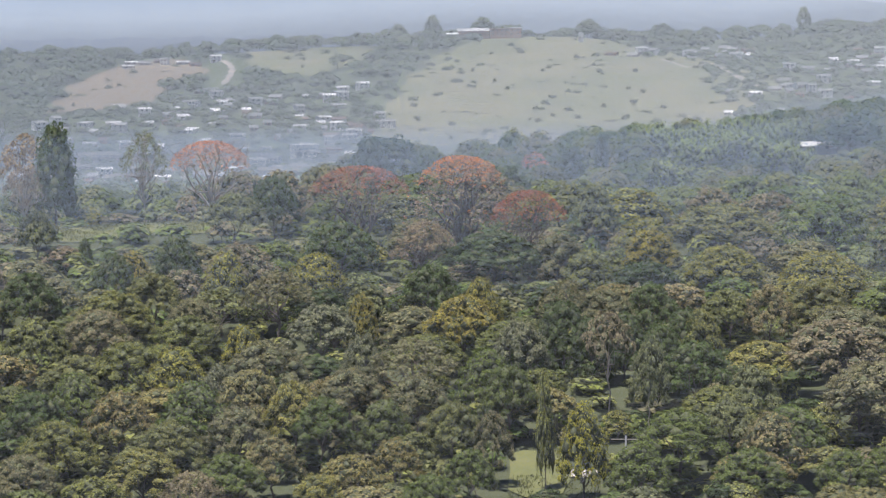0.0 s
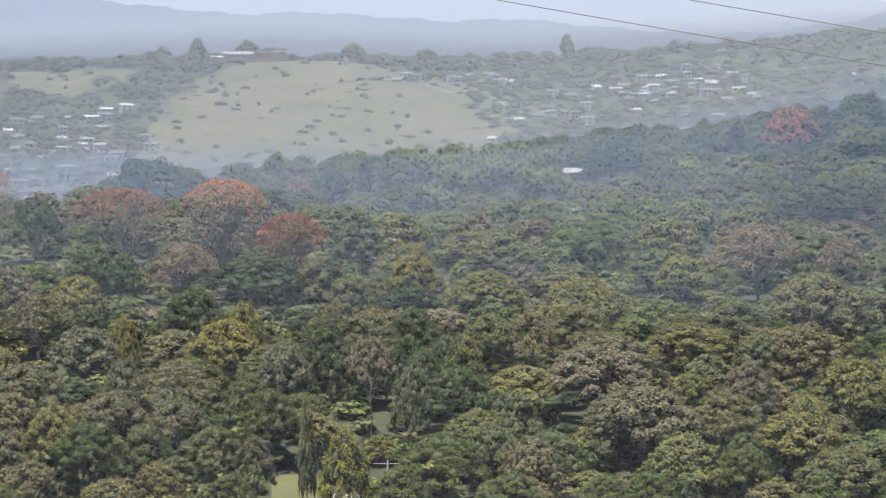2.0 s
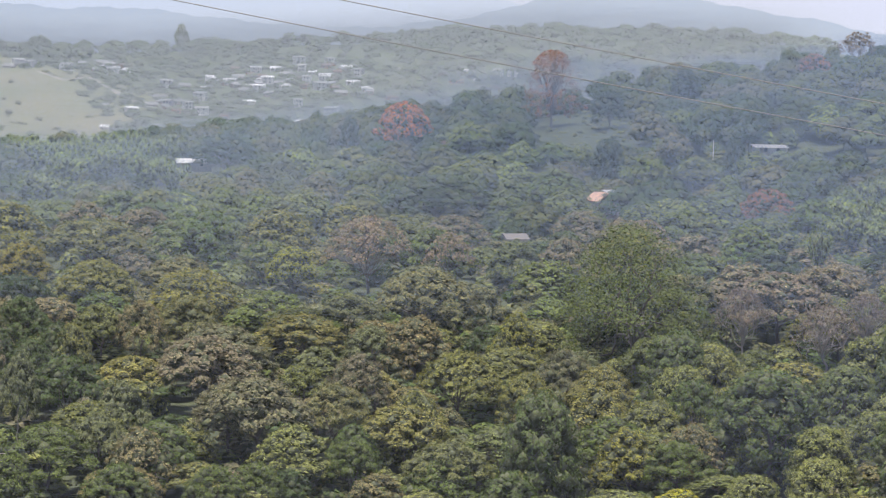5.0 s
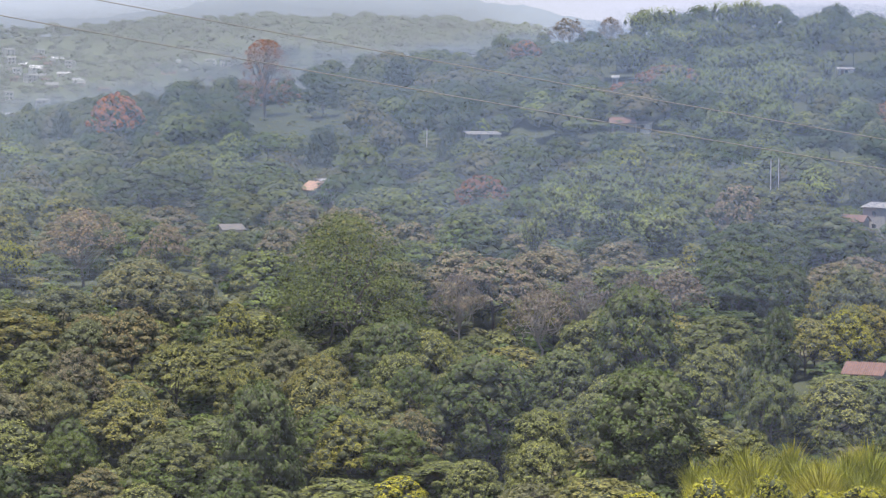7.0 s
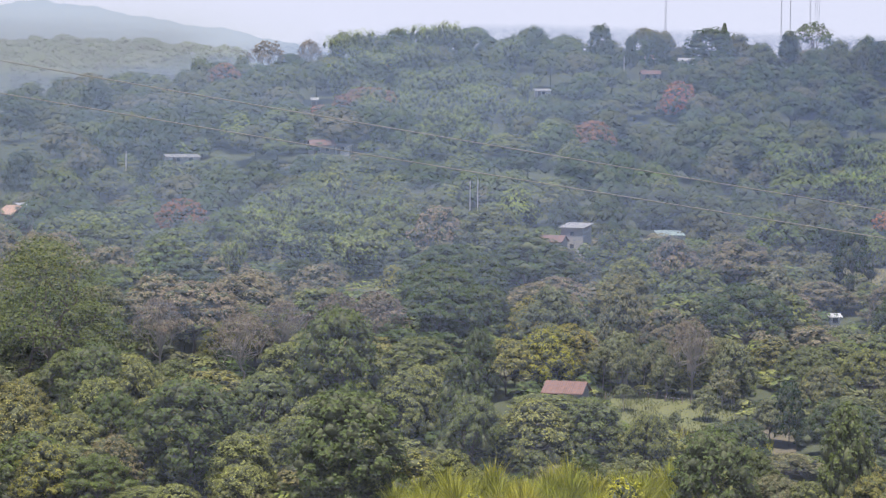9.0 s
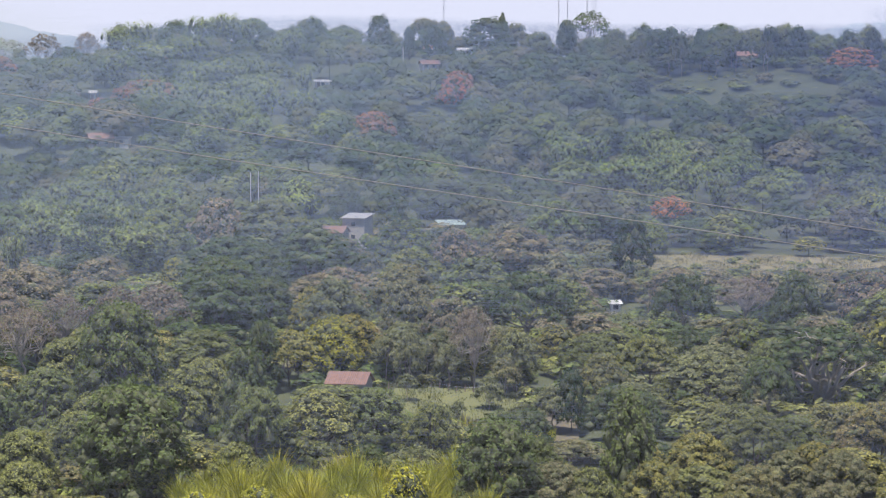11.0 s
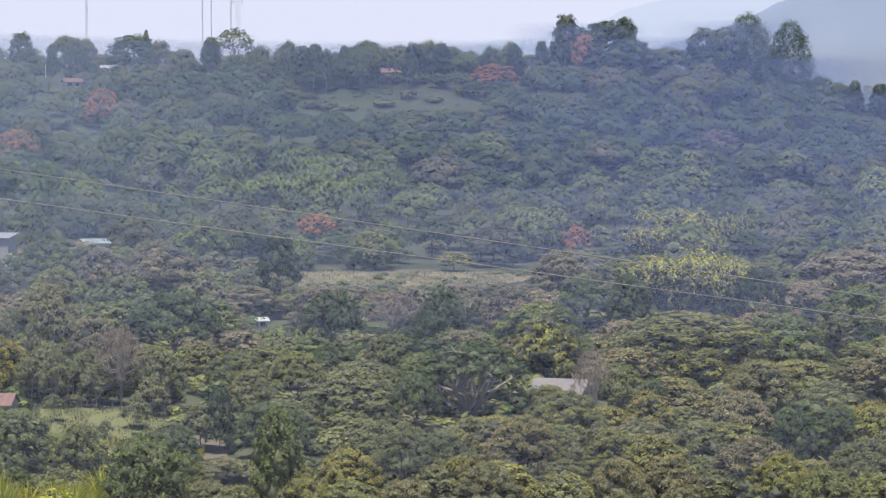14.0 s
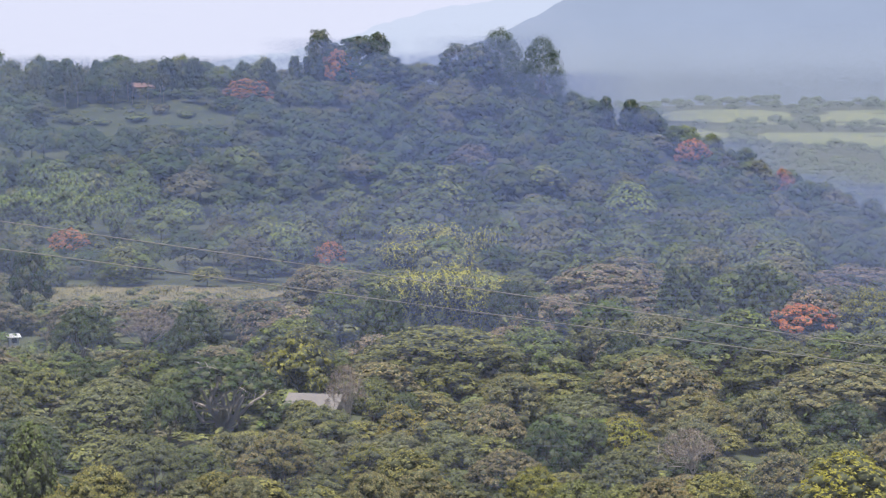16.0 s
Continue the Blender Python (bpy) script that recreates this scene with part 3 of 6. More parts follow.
DOME_FIELD = ((-16.85, 2130), (-16.0, 2165), (-14.6, 2150), (-13.0, 2040), (-10.9, 1905), (-11.6, 1800), (-13.5, 1575), (-16.3, 1560), (-19.0, 1610), (-18.6, 1795), (-18.25, 1880), (-17.7, 2065))
SHELF_FIELD = ((-21.3, 2155), (-20.0, 2140), (-18.9, 2115), (-18.57, 2040), (-19.55, 2015), (-20.0, 1980), (-21.3, 2060))
BARE_FIELD = ((-25.15, 1830), (-24.85, 1970), (-23.8, 2105), (-22.5, 2140), (-22.05, 2060), (-22.4, 1990), (-22.9, 1945), (-23.15, 1865))
outlined_land("field_8", ((13.6, 925), (15.0, 915), (16.6, 922), (17.5, 940), (17.3, 962), (15.5, 968), (13.8, 958)), PASTURE, "grazed grassy slope below the crest", "pasture", 0.35)
outlined_land("field_4", BARE_FIELD, SOIL, "bare ploughed slope above the town")
outlined_land("field_9", DOME_FIELD, FARGRASS, "pale green grazed hillside above the town", "pasture")
outlined_land("field_10", SHELF_FIELD, FARGRASS, "pale upper pasture beside the hilltop school", "pasture")


def track(name, places, wide, label, category):
    """A worn strip over the ground through places (bearing, distance)."""
    t = np.linspace(0, len(places) - 1, 12 * len(places))
    b = np.interp(t, range(len(places)), [p[0] for p in places])
    d = np.interp(t, range(len(places)), [p[1] for p in places])
    x, y = d * np.sin(np.radians(b)), d * np.cos(np.radians(b))
    gx, gy = np.gradient(x), np.gradient(y)
    ln = np.hypot(gx, gy) + 1e-6
    w = wide * (0.5 + 0.12 * np.sin(t * 9))
    v = []
    for side in (-1, 1):
        px, py = x - side * gy / ln * w, y + side * gx / ln * w
        v.append(np.stack([px, py, height(np.degrees(np.arctan2(px, py)), np.hypot(px, py)) + 1.5], -1))
    n = len(t)
    q = np.arange(n - 1)
    return tagged(new(name, raw_mesh(name, np.concatenate(v), np.stack([q, q + 1, q + n + 1, q + n], -1), PATHS, True)), label, category, kind="structure")


track("road_1", ((-21.81, 2112), (-21.66, 2090), (-21.6, 2060), (-21.65, 2022), (-21.79, 1968)), 4.5, "winding pale dirt road up the slope", "road")
track("path_2", ((-13.34, 2010), (-12.85, 1964), (-12.41, 1984), (-11.81, 1920), (-11.38, 1874), (-10.94, 1858)), 3.5, "worn pale path across the grazed hillside", "path")
OPEN.append((-22.0, -21.4, 1930, 2120))
far_slope = new("pasture_hill", polar_sheet("pasture_hill", np.arange(-29, 3, 0.25), np.arange(1380, 2300, 20.0), FARSCRUB, 0.4))
tagged(far_slope, "scrubby green hillside round the town", "hillside", kind="structure")


OPEN += [(-3.5, -1.9, 838, 872), (14.2, 17.0, 925, 962), (9.2, 10.2, 866, 885), (13.7, 18.5, 648, 664), (-27.5, -22.0, 600, 616), (9.0, 11.0, 452, 468)]


def is_open(b, d):
    return any(b0 < b < b1 and d0 < d < d1 for b0, b1, d0, d1 in OPEN)


# ---- trees that stand out: bearing, distance, height, width ----
PLACES = {
    "near_olive": (
        (-19.6, 567, 12.0, 15.1), (-14.8, 547, 12.8, 11.5), (-12.18, 556, 13.0, 14.8), (-23.22, 521, 12.9, 11.9), (-23.98, 506, 12.8, 14.5), (-12.63, 489, 12.9, 8.4),
        (-11.32, 514, 12.9, 9.8), (-10.35, 520, 13.0, 13.9), (-22.58, 484, 13.0, 13.8), (-25.5, 485, 12.9, 11.1), (-23.68, 466, 13.0, 14.2), (-21.4, 446, 12.9, 11.1),
        (-20.53, 439, 12.8, 10.0), (-16.36, 449, 12.8, 10.3), (-23.92, 435, 12.9, 10.0), (-18.78, 435, 11.3, 9.1), (-17.47, 433, 11.4, 9.1), (-22.95, 424, 11.2, 11.3),
        (-25.12, 427, 11.3, 12.2), (-20.99, 418, 9.9, 9.6), (-18.58, 418, 9.8, 8.0), (-23.51, 415, 9.8, 11.9), (-19.46, 408, 10.0, 9.3), (-20.13, 398, 10.0, 9.1),
        (-24.5, 401, 9.9, 9.9),
    ),
    "mid_olive": (
        (-10.3, 550, 12.9, 16.8), (-12.15, 557, 12.8, 13.8), (-6.02, 507, 12.9, 14.5), (-5.13, 478, 12.9, 13.7), (-3.81, 464, 13.0, 9.7), (-6.21, 447, 11.5, 13.6),
        (-2.5, 456, 12.9, 12.2), (-0.14, 482, 12.9, 9.2), (-11.26, 426, 11.5, 11.4), (-2.37, 469, 13.0, 11.6), (-0.6, 435, 11.5, 10.8), (-5.32, 424, 11.4, 12.9),
        (-7.51, 454, 12.9, 12.1), (-5.98, 452, 12.8, 11.2), (0.06, 442, 11.3, 10.1), (-1.36, 452, 11.4, 12.9),
    ),
    "low_olive": (
        (19.23, 470, 9.0, 13.4), (18.25, 442, 9.9, 12.6), (16.07, 437, 9.8, 10.8), (14.97, 428, 9.8, 10.6), (20.21, 417, 11.4, 10.3), (20.96, 430, 11.5, 12.3),
        (14.09, 411, 9.8, 9.4), (19.13, 415, 9.9, 11.9), (16.07, 411, 9.8, 10.2), (11.79, 426, 8.9, 8.9), (13.11, 483, 9.9, 9.2), (12.88, 406, 9.8, 9.3),
    ),
    "end_olive": (
        (26.44, 481, 10.8, 15.6), (22.96, 500, 10.9, 12.4), (27.85, 486, 10.9, 10.2), (19.23, 470, 10.0, 12.5), (21.75, 448, 10.0, 11.1), (22.84, 436, 9.9, 11.6),
        (25.03, 437, 10.0, 10.8), (18.46, 441, 11.4, 10.9), (21.2, 425, 9.8, 10.5), (16.82, 439, 9.8, 10.9), (26.87, 422, 10.0, 12.1), (24.26, 417, 9.8, 10.3),
        (28.17, 440, 9.9, 11.7), (25.89, 418, 10.0, 9.6),
    ),
    "near_grey": (
        (-15.39, 561, 12.9, 13.9), (-20.82, 521, 12.9, 12.9), (-24.31, 490, 12.9, 14.0), (-22.47, 498, 12.9, 11.4), (-15.24, 510, 12.9, 9.7), (-14.48, 503, 13.0, 12.5),
        (-9.81, 494, 13.0, 18.8), (-9.6, 451, 12.9, 12.9), (-21.06, 465, 12.9, 15.1), (-18.22, 466, 12.9, 14.2), (-19.43, 446, 12.9, 12.8), (-18.12, 442, 13.0, 11.8),
        (-21.64, 430, 11.4, 10.7), (-16.7, 427, 11.3, 6.5), (-25.78, 414, 10.0, 10.3), (-22.54, 402, 9.9, 9.2),
    ),
    "mid_grey": (
        (-3.06, 481, 12.8, 11.0), (-7.1, 475, 12.9, 10.9), (12.22, 407, 9.8, 11.6), (17.71, 419, 9.9, 10.4), (17.49, 401, 9.9, 9.9), (19.88, 444, 9.9, 9.3),
        (10.04, 507, 10.0, 7.7),
    ),
    "near_silver": (
        (-19.96, 492, 13.0, 12.2), (-16.13, 476, 12.8, 9.1), (-19.2, 469, 12.8, 8.0), (-21.95, 450, 12.8, 6.9), (-3.59, 448, 11.5, 9.4), (-3.46, 444, 12.8, 11.0),
    ),
    "near_dark": (
        (-16.65, 559, 12.9, 18.1), (-22.76, 556, 12.8, 9.5), (-24.5, 579, 7.9, 3.3), (-17.86, 522, 12.9, 10.0), (-25.59, 520, 13.0, 10.9), (-13.6, 508, 13.0, 10.7),
        (-12.74, 462, 12.9, 12.3), (-25.54, 437, 13.0, 10.8), (-23.96, 538, 12.9, 8.2),
    ),
    "mid_dark": (
        (8.55, 430, 6.8, 7.8), (6.54, 428, 4.9, 5.7),
        # a row of dark crowns put here to imitate the hollow's deep shade
        (-15.3, 492, 12.5, 9.0), (-14.75, 484, 11.5, 8.0), (-14.1, 487, 12.0, 9.0), (-13.4, 482, 11.0, 8.0), (-15.9, 478, 10.5, 8.0), (-12.95, 490, 12.5, 9.0),
        (6.61, 557, 12.9, 11.7), (5.74, 555, 13.0, 8.5), (11.64, 443, 8.9, 9.3), (6.51, 499, 12.9, 6.7), (6.17, 616, 12.9, 14.1), (6.47, 602, 12.9, 13.8),
        (13.33, 456, 9.9, 9.6), (13.87, 451, 9.8, 6.9), (11.13, 447, 7.8, 6.8), (5.82, 585, 13.0, 10.0), (5.26, 478, 11.0, 10.0), (23.61, 463, 8.8, 8.8),
        (24.49, 469, 8.9, 7.2), (20.88, 490, 8.9, 6.5),
    ),
    "near_yellow": (
        (-13.59, 577, 12.0, 11.0), (-10.35, 551, 12.9, 18.9), (-23.59, 555, 10.0, 7.4), (-21.79, 539, 13.0, 9.2), (-19.19, 500, 13.0, 5.7), (-17.22, 495, 13.0, 12.3),
        (-16.88, 512, 12.8, 7.8), (-22.81, 462, 12.8, 11.4), (-21.5, 478, 12.8, 8.2), (-20.05, 535, 12.8, 10.2),
    ),
    "mid_yellow": (
        (-4.05, 513, 12.9, 9.8), (-1.84, 433, 11.4, 11.6), (8.25, 516, 10.9, 12.8), (7.49, 549, 12.0, 9.4), (7.98, 514, 11.0, 10.8), (13.76, 431, 8.9, 9.0),
        (11.36, 510, 9.9, 6.8), (25.14, 474, 8.9, 9.9), (20.77, 478, 9.0, 8.2), (20.1, 439, 9.8, 10.0), (23.39, 425, 9.8, 9.7),
    ),
    "near_fresh": (
        (-16.79, 459, 13.0, 10.5), (-24.77, 448, 12.9, 10.2), (-22.5, 440, 12.8, 11.7), (-19.99, 435, 11.3, 10.0), (-17.15, 412, 9.9, 7.9), (-13.08, 426, 12.0, 14.6),
        (-10.91, 429, 11.8, 13.1), (-13.86, 417, 10.0, 9.5), (-9.83, 412, 9.9, 9.4), (-21.87, 410, 9.9, 10.9), (-17.93, 398, 9.8, 9.1), (-11.67, 413, 9.8, 11.0),
    ),
    "mid_fresh": (
        (-7.19, 430, 9.9, 9.0), (-5.43, 421, 9.8, 12.0), (-0.56, 459, 12.9, 10.5), (-0.86, 431, 9.9, 11.5), (-9.05, 414, 9.8, 9.5), (-7.18, 434, 11.4, 9.1),
        (-2.14, 441, 11.5, 14.3), (-4.11, 411, 10.0, 10.2),
    ),
    "near_pale": (
        (-11.66, 444, 13.9, 10.2), (-18.07, 579, 10.9, 12.1), (-12.1, 432, 11.9, 9.1), (-5.81, 568, 12.9, 20.6), (-4.71, 553, 11.0, 9.5), (9.28, 516, 10.0, 8.9),
        (15.08, 480, 10.9, 14.6), (10.57, 405, 7.8, 6.2), (12.12, 463, 7.9, 7.1), (26.39, 467, 9.9, 9.8),
    ),
    "near_vine": (
        (-0.29, 490, 12.9, 13.1), (2.34, 469, 12.9, 11.6), (-0.83, 468, 13.0, 10.7), (3.43, 447, 12.9, 12.8), (5.04, 467, 12.9, 11.6), (1.92, 416, 9.9, 10.3),
        (0.62, 407, 10.0, 9.3), (5.42, 470, 13.0, 9.9), (2.79, 494, 12.9, 12.2), (3.02, 440, 11.5, 11.7), (6.41, 446, 13.0, 10.2), (7.62, 448, 11.5, 13.7),
        (8.71, 448, 11.3, 11.1), (9.8, 438, 11.4, 8.3), (-0.27, 487, 13.0, 11.1), (1.92, 430, 11.5, 10.7), (4.12, 421, 10.0, 11.2), (5.99, 419, 9.9, 8.8),
    ),
    "near_amber": (
        (17.16, 427, 8.8, 8.1), (15.63, 403, 7.8, 6.9),
    ),
    "tall_dark": (
        (-25.04, 664, 24.0, 16.1),
    ),
    "bare_tall": (
        (-23.32, 672, 22.3, 12.2),
    ),
    "brown_umb": (
        (-25.58, 690, 24.6, 14.5), (-17.96, 561, 14.1, 13.9), (-6.94, 600, 18.0, 19.5), (-5.39, 600, 14.4, 10.3),
    ),
    "flame_thin": (
        (-22.08, 658, 18.4, 16.9),
    ),
    "flame_rust": (
        (-19.2, 595, 18.1, 19.3), (-15.93, 575, 18.5, 14.2),
    ),
    "flame_big": (
        (-17.23, 590, 22.1, 24.2),
    ),
    "pale_tree": (
        (-21.61, 595, 12.5, 11.9), (-25.4, 582, 12.4, 7.8),
    ),
    "dark_big": (
        (-20.89, 600, 14.8, 10.3), (-19.6, 556, 14.3, 13.8), (-5.59, 720, 15.7, 26.1), (5.73, 575, 14.6, 16.4), (5.95, 605, 14.4, 20.8), (7.45, 630, 14.3, 22.8),
        (4.19, 925, 14.5, 15.9), (11.64, 545, 16.0, 17.1), (5.74, 550, 14.3, 15.7), (14.7, 565, 14.1, 11.8), (16.83, 575, 14.4, 11.0),
        (16.29, 470, 12.2, 8.1), (22.97, 590, 14.3, 10.1), (26.92, 545, 14.4, 22.9),
    ),
    "yellow_tall": (
        (-14.67, 610, 15.1, 11.0), (7.93, 540, 15.1, 13.4), (9.3, 540, 15.1, 10.3),
    ),
    "vine_col": (
        (-15.67, 425, 17.6, 4.5),
    ),
    "yellow_rnd": (
        (-14.94, 420, 14.6, 7.6), (-8.41, 590, 12.6, 10.1), (7.72, 505, 11.4, 11.6), (25.12, 470, 8.8, 8.1), (29.41, 420, 13.7, 17.6),
    ),
    "pale_open": (
        (-13.61, 452, 16.1, 7.3), (9.2, 510, 10.0, 10.7), (11.43, 500, 11.0, 8.6),
    ),
    "pale_trunk": (
        (-14.43, 462, 17.6, 9.7),
    ),
    "bare_small": (
        (-25.65, 655, 15.2, 10.0),
    ),
    "green_umb": (
        (-12.18, 605, 13.2, 19.6), (-8.69, 640, 13.3, 15.9), (-12.24, 605, 13.6, 20.8), (-5.79, 540, 15.9, 18.5), (21.6, 545, 13.1, 30.1), (25.77, 505, 13.4, 20.2), (28.22, 530, 13.2, 20.2), (25.61, 520, 13.1, 22.8),
        (29.3, 500, 13.1, 23.8),
    ),
    "bamboo": (
        (-12.71, 855, 15.3, 19.6), (-11.95, 865, 15.2, 18.1), (-11.19, 840, 15.1, 17.6), (-10.76, 815, 15.1, 10.9), (-13.25, 810, 15.4, 17.0), (2.46, 685, 15.3, 10.4),
        (4.15, 635, 15.1, 15.7), (1.75, 620, 15.3, 7.1), (4.48, 940, 15.4, 19.7), (5.24, 950, 15.2, 14.5), (3.73, 920, 15.4, 14.0), (5.83, 835, 15.3, 14.3),
        (6.38, 805, 15.4, 12.3), (5.34, 795, 15.7, 12.1), (4.19, 955, 15.3, 10.9), (4.95, 955, 15.4, 12.7), (7.13, 955, 15.0, 12.7), (13.45, 770, 15.3, 16.1),
        (14.21, 780, 15.9, 16.4), (14.76, 775, 15.7, 13.3), (15.31, 760, 15.7, 10.1),
        (3.75, 990, 15.0, 12.0), (4.2, 992, 16.0, 12.0), (5.35, 990, 15.5, 12.0), (5.85, 991, 16.0, 11.0), (6.3, 988, 13.5, 10.0),
    ),
    "dark_rnd": (
        (13.66, 640, 17.0, 9.4),
        (-18.59, 930, 20.0, 23.0), (-15.08, 880, 13.3, 7.5), (-14.5, 900, 13.9, 5.1), (-9.8, 900, 13.1, 22.3), (-18.96, 920, 22.2, 15.8), (-2.29, 800, 13.1, 7.9),
        (-7.34, 920, 13.3, 6.3), (3.31, 675, 13.0, 13.5), (-2.41, 795, 13.5, 7.6), (-2.36, 910, 13.0, 12.1), (-0.89, 960, 13.0, 11.0), (0.1, 790, 13.5, 6.8),
        (8.8, 995, 13.2, 9.5), (9.36, 965, 13.6, 4.4), (9.85, 975, 13.1, 7.4), (12.41, 985, 15.3, 8.4), (10.93, 1005, 13.1, 19.2), (12.5, 462, 10.9, 5.3),
        (23.66, 455, 10.4, 7.8), (18.26, 985, 13.2, 6.8), (16.84, 980, 13.4, 7.5), (16.3, 980, 13.4, 7.5), (14.18, 975, 13.8, 11.2), (25.25, 985, 15.0, 9.4),
        (24.77, 985, 13.6, 6.8),
    ),
    "flame_tall": (
        (-3.46, 935, 25.1, 19.2),
    ),
    "orange_yel": (
        (-8.24, 515, 10.9, 16.7), (22.96, 510, 9.1, 12.6),
    ),
    "grey_dome": (
        (-10.04, 480, 13.5, 17.4), (-9.05, 448, 14.4, 17.1),
    ),
    "big_green": (
        (-1.85, 520, 28.5, 30.7),
    ),
    "beige_umb": (
        (1.0, 547, 14.3, 18.0), (24.65, 630, 13.2, 22.8),
    ),
    "rust_bush": (
        (0.76, 725, 12.8, 12.4), (4.33, 885, 12.2, 20.2), (1.55, 960, 12.1, 11.0), (8.67, 830, 12.5, 12.7),
    ),
    "vine_cone": (
        (3.77, 478, 21.5, 15.9), (0.87, 440, 18.2, 18.3), (6.2, 455, 17.0, 12.1), (3.97, 420, 19.1, 18.2), (-3.53, 425, 18.6, 12.8), (-0.91, 485, 15.4, 12.9),
        (13.61, 415, 18.7, 12.5), (11.07, 405, 16.0, 13.5),
    ),
    "bare_pink": (
        (3.75, 530, 14.6, 12.0), (4.5, 545, 13.0, 12.0), (2.37, 1000, 14.7, 13.3), (3.18, 1000, 12.9, 9.5), (22.17, 880, 11.4, 13.4), (29.51, 720, 9.4, 27.4),
    ),
    "conifer": (
        (11.17, 1000, 15.5, 8.0),
    ),
    "umb_top": (
        (12.84, 1000, 16.5, 15.2),
    ),
    "bare_grey": (
        (10.61, 500, 14.9, 8.6), (0.3, 528, 15.5, 11.0), (1.92, 520, 13.6, 12.5), (2.7, 535, 12.5, 11.0), (15.85, 590, 10.8, 14.6),
    ),
    "flame_small": (
        (-6.31, 880, 19.0, 16.5), (17.86, 965, 9.1, 17.9), (14.41, 740, 9.2, 10.1), (19.44, 730, 9.4, 7.6), (19.62, 985, 16.4, 11.0), (26.43, 960, 12.1, 11.9), (28.54, 605, 9.1, 13.5),
    ),
    "white_tree": (
        (14.08, 585, 10.4, 3.3),
    ),
    "pine_dark": (
        (20.43, 570, 16.3, 15.6), (26.37, 605, 16.0, 18.0), (27.7, 615, 16.0, 16.9), (26.05, 600, 16.4, 15.1),
    ),
    "orange_open": (
        (15.3, 510, 8.0, 14.6),
    ),
    "snag": (
        (17.38, 492, 14.5, 19.7),
    ),
    "grey_small": (
        (19.72, 490, 13.9, 7.5), (26.36, 455, 10.4, 10.4),
    ),
    "bamboo_gold": (
        (21.06, 605, 15.1, 12.7), (21.72, 617, 15.4, 14.1), (22.31, 600, 15.1, 10.3), (20.85, 614, 13.0, 11.0), (21.4, 604, 14.5, 12.0), (22.0, 606, 14.8, 12.0),
        (22.6, 608, 13.5, 11.0),
    ),
    "pine_ridge": (
        (19.24, 995, 21.4, 17.4), (19.51, 995, 17.6, 17.4), (20.0, 990, 20.9, 26.0), (20.39, 995, 21.1, 15.7), (20.49, 985, 15.6, 21.6), (18.78, 1000, 11.9, 8.8),
        (21.91, 990, 21.6, 17.4),
    ),
    "euc": (
        (22.72, 990, 27.9, 22.9), (22.29, 985, 23.3, 17.7), (23.53, 985, 28.5, 19.0),
    ),
    "far_tree": (
        (-17.73, 2150, 22.1, 13.9), (-10.61, 2140, 23.5, 12.5), (-17.28, 1870, 4.3, 10.0), (-16.76, 2160, 17.9, 20.6), (-14.74, 2160, 16.2, 20.6), (-13.33, 2150, 15.3, 20.5),
        (-18.39, 2140, 16.9, 16.3), (-20.39, 2140, 13.0, 20.4), (-20.42, 2140, 11.2, 17.9), (-21.35, 2110, 5.8, 14.5),
    ),
    "golden": (
        (-0.81, 418, 5.9, 8.8), (3.93, 392, 7.9, 11.2), (5.68, 388, 7.8, 9.6), (7.32, 387, 9.0, 8.9), (8.95, 386, 8.2, 10.3),
        (5.23, 387, 10.7, 8.9), (6.42, 386, 11.3, 8.1), (8.16, 386, 9.7, 9.6), (9.31, 386, 13.4, 8.8),
    ),
}
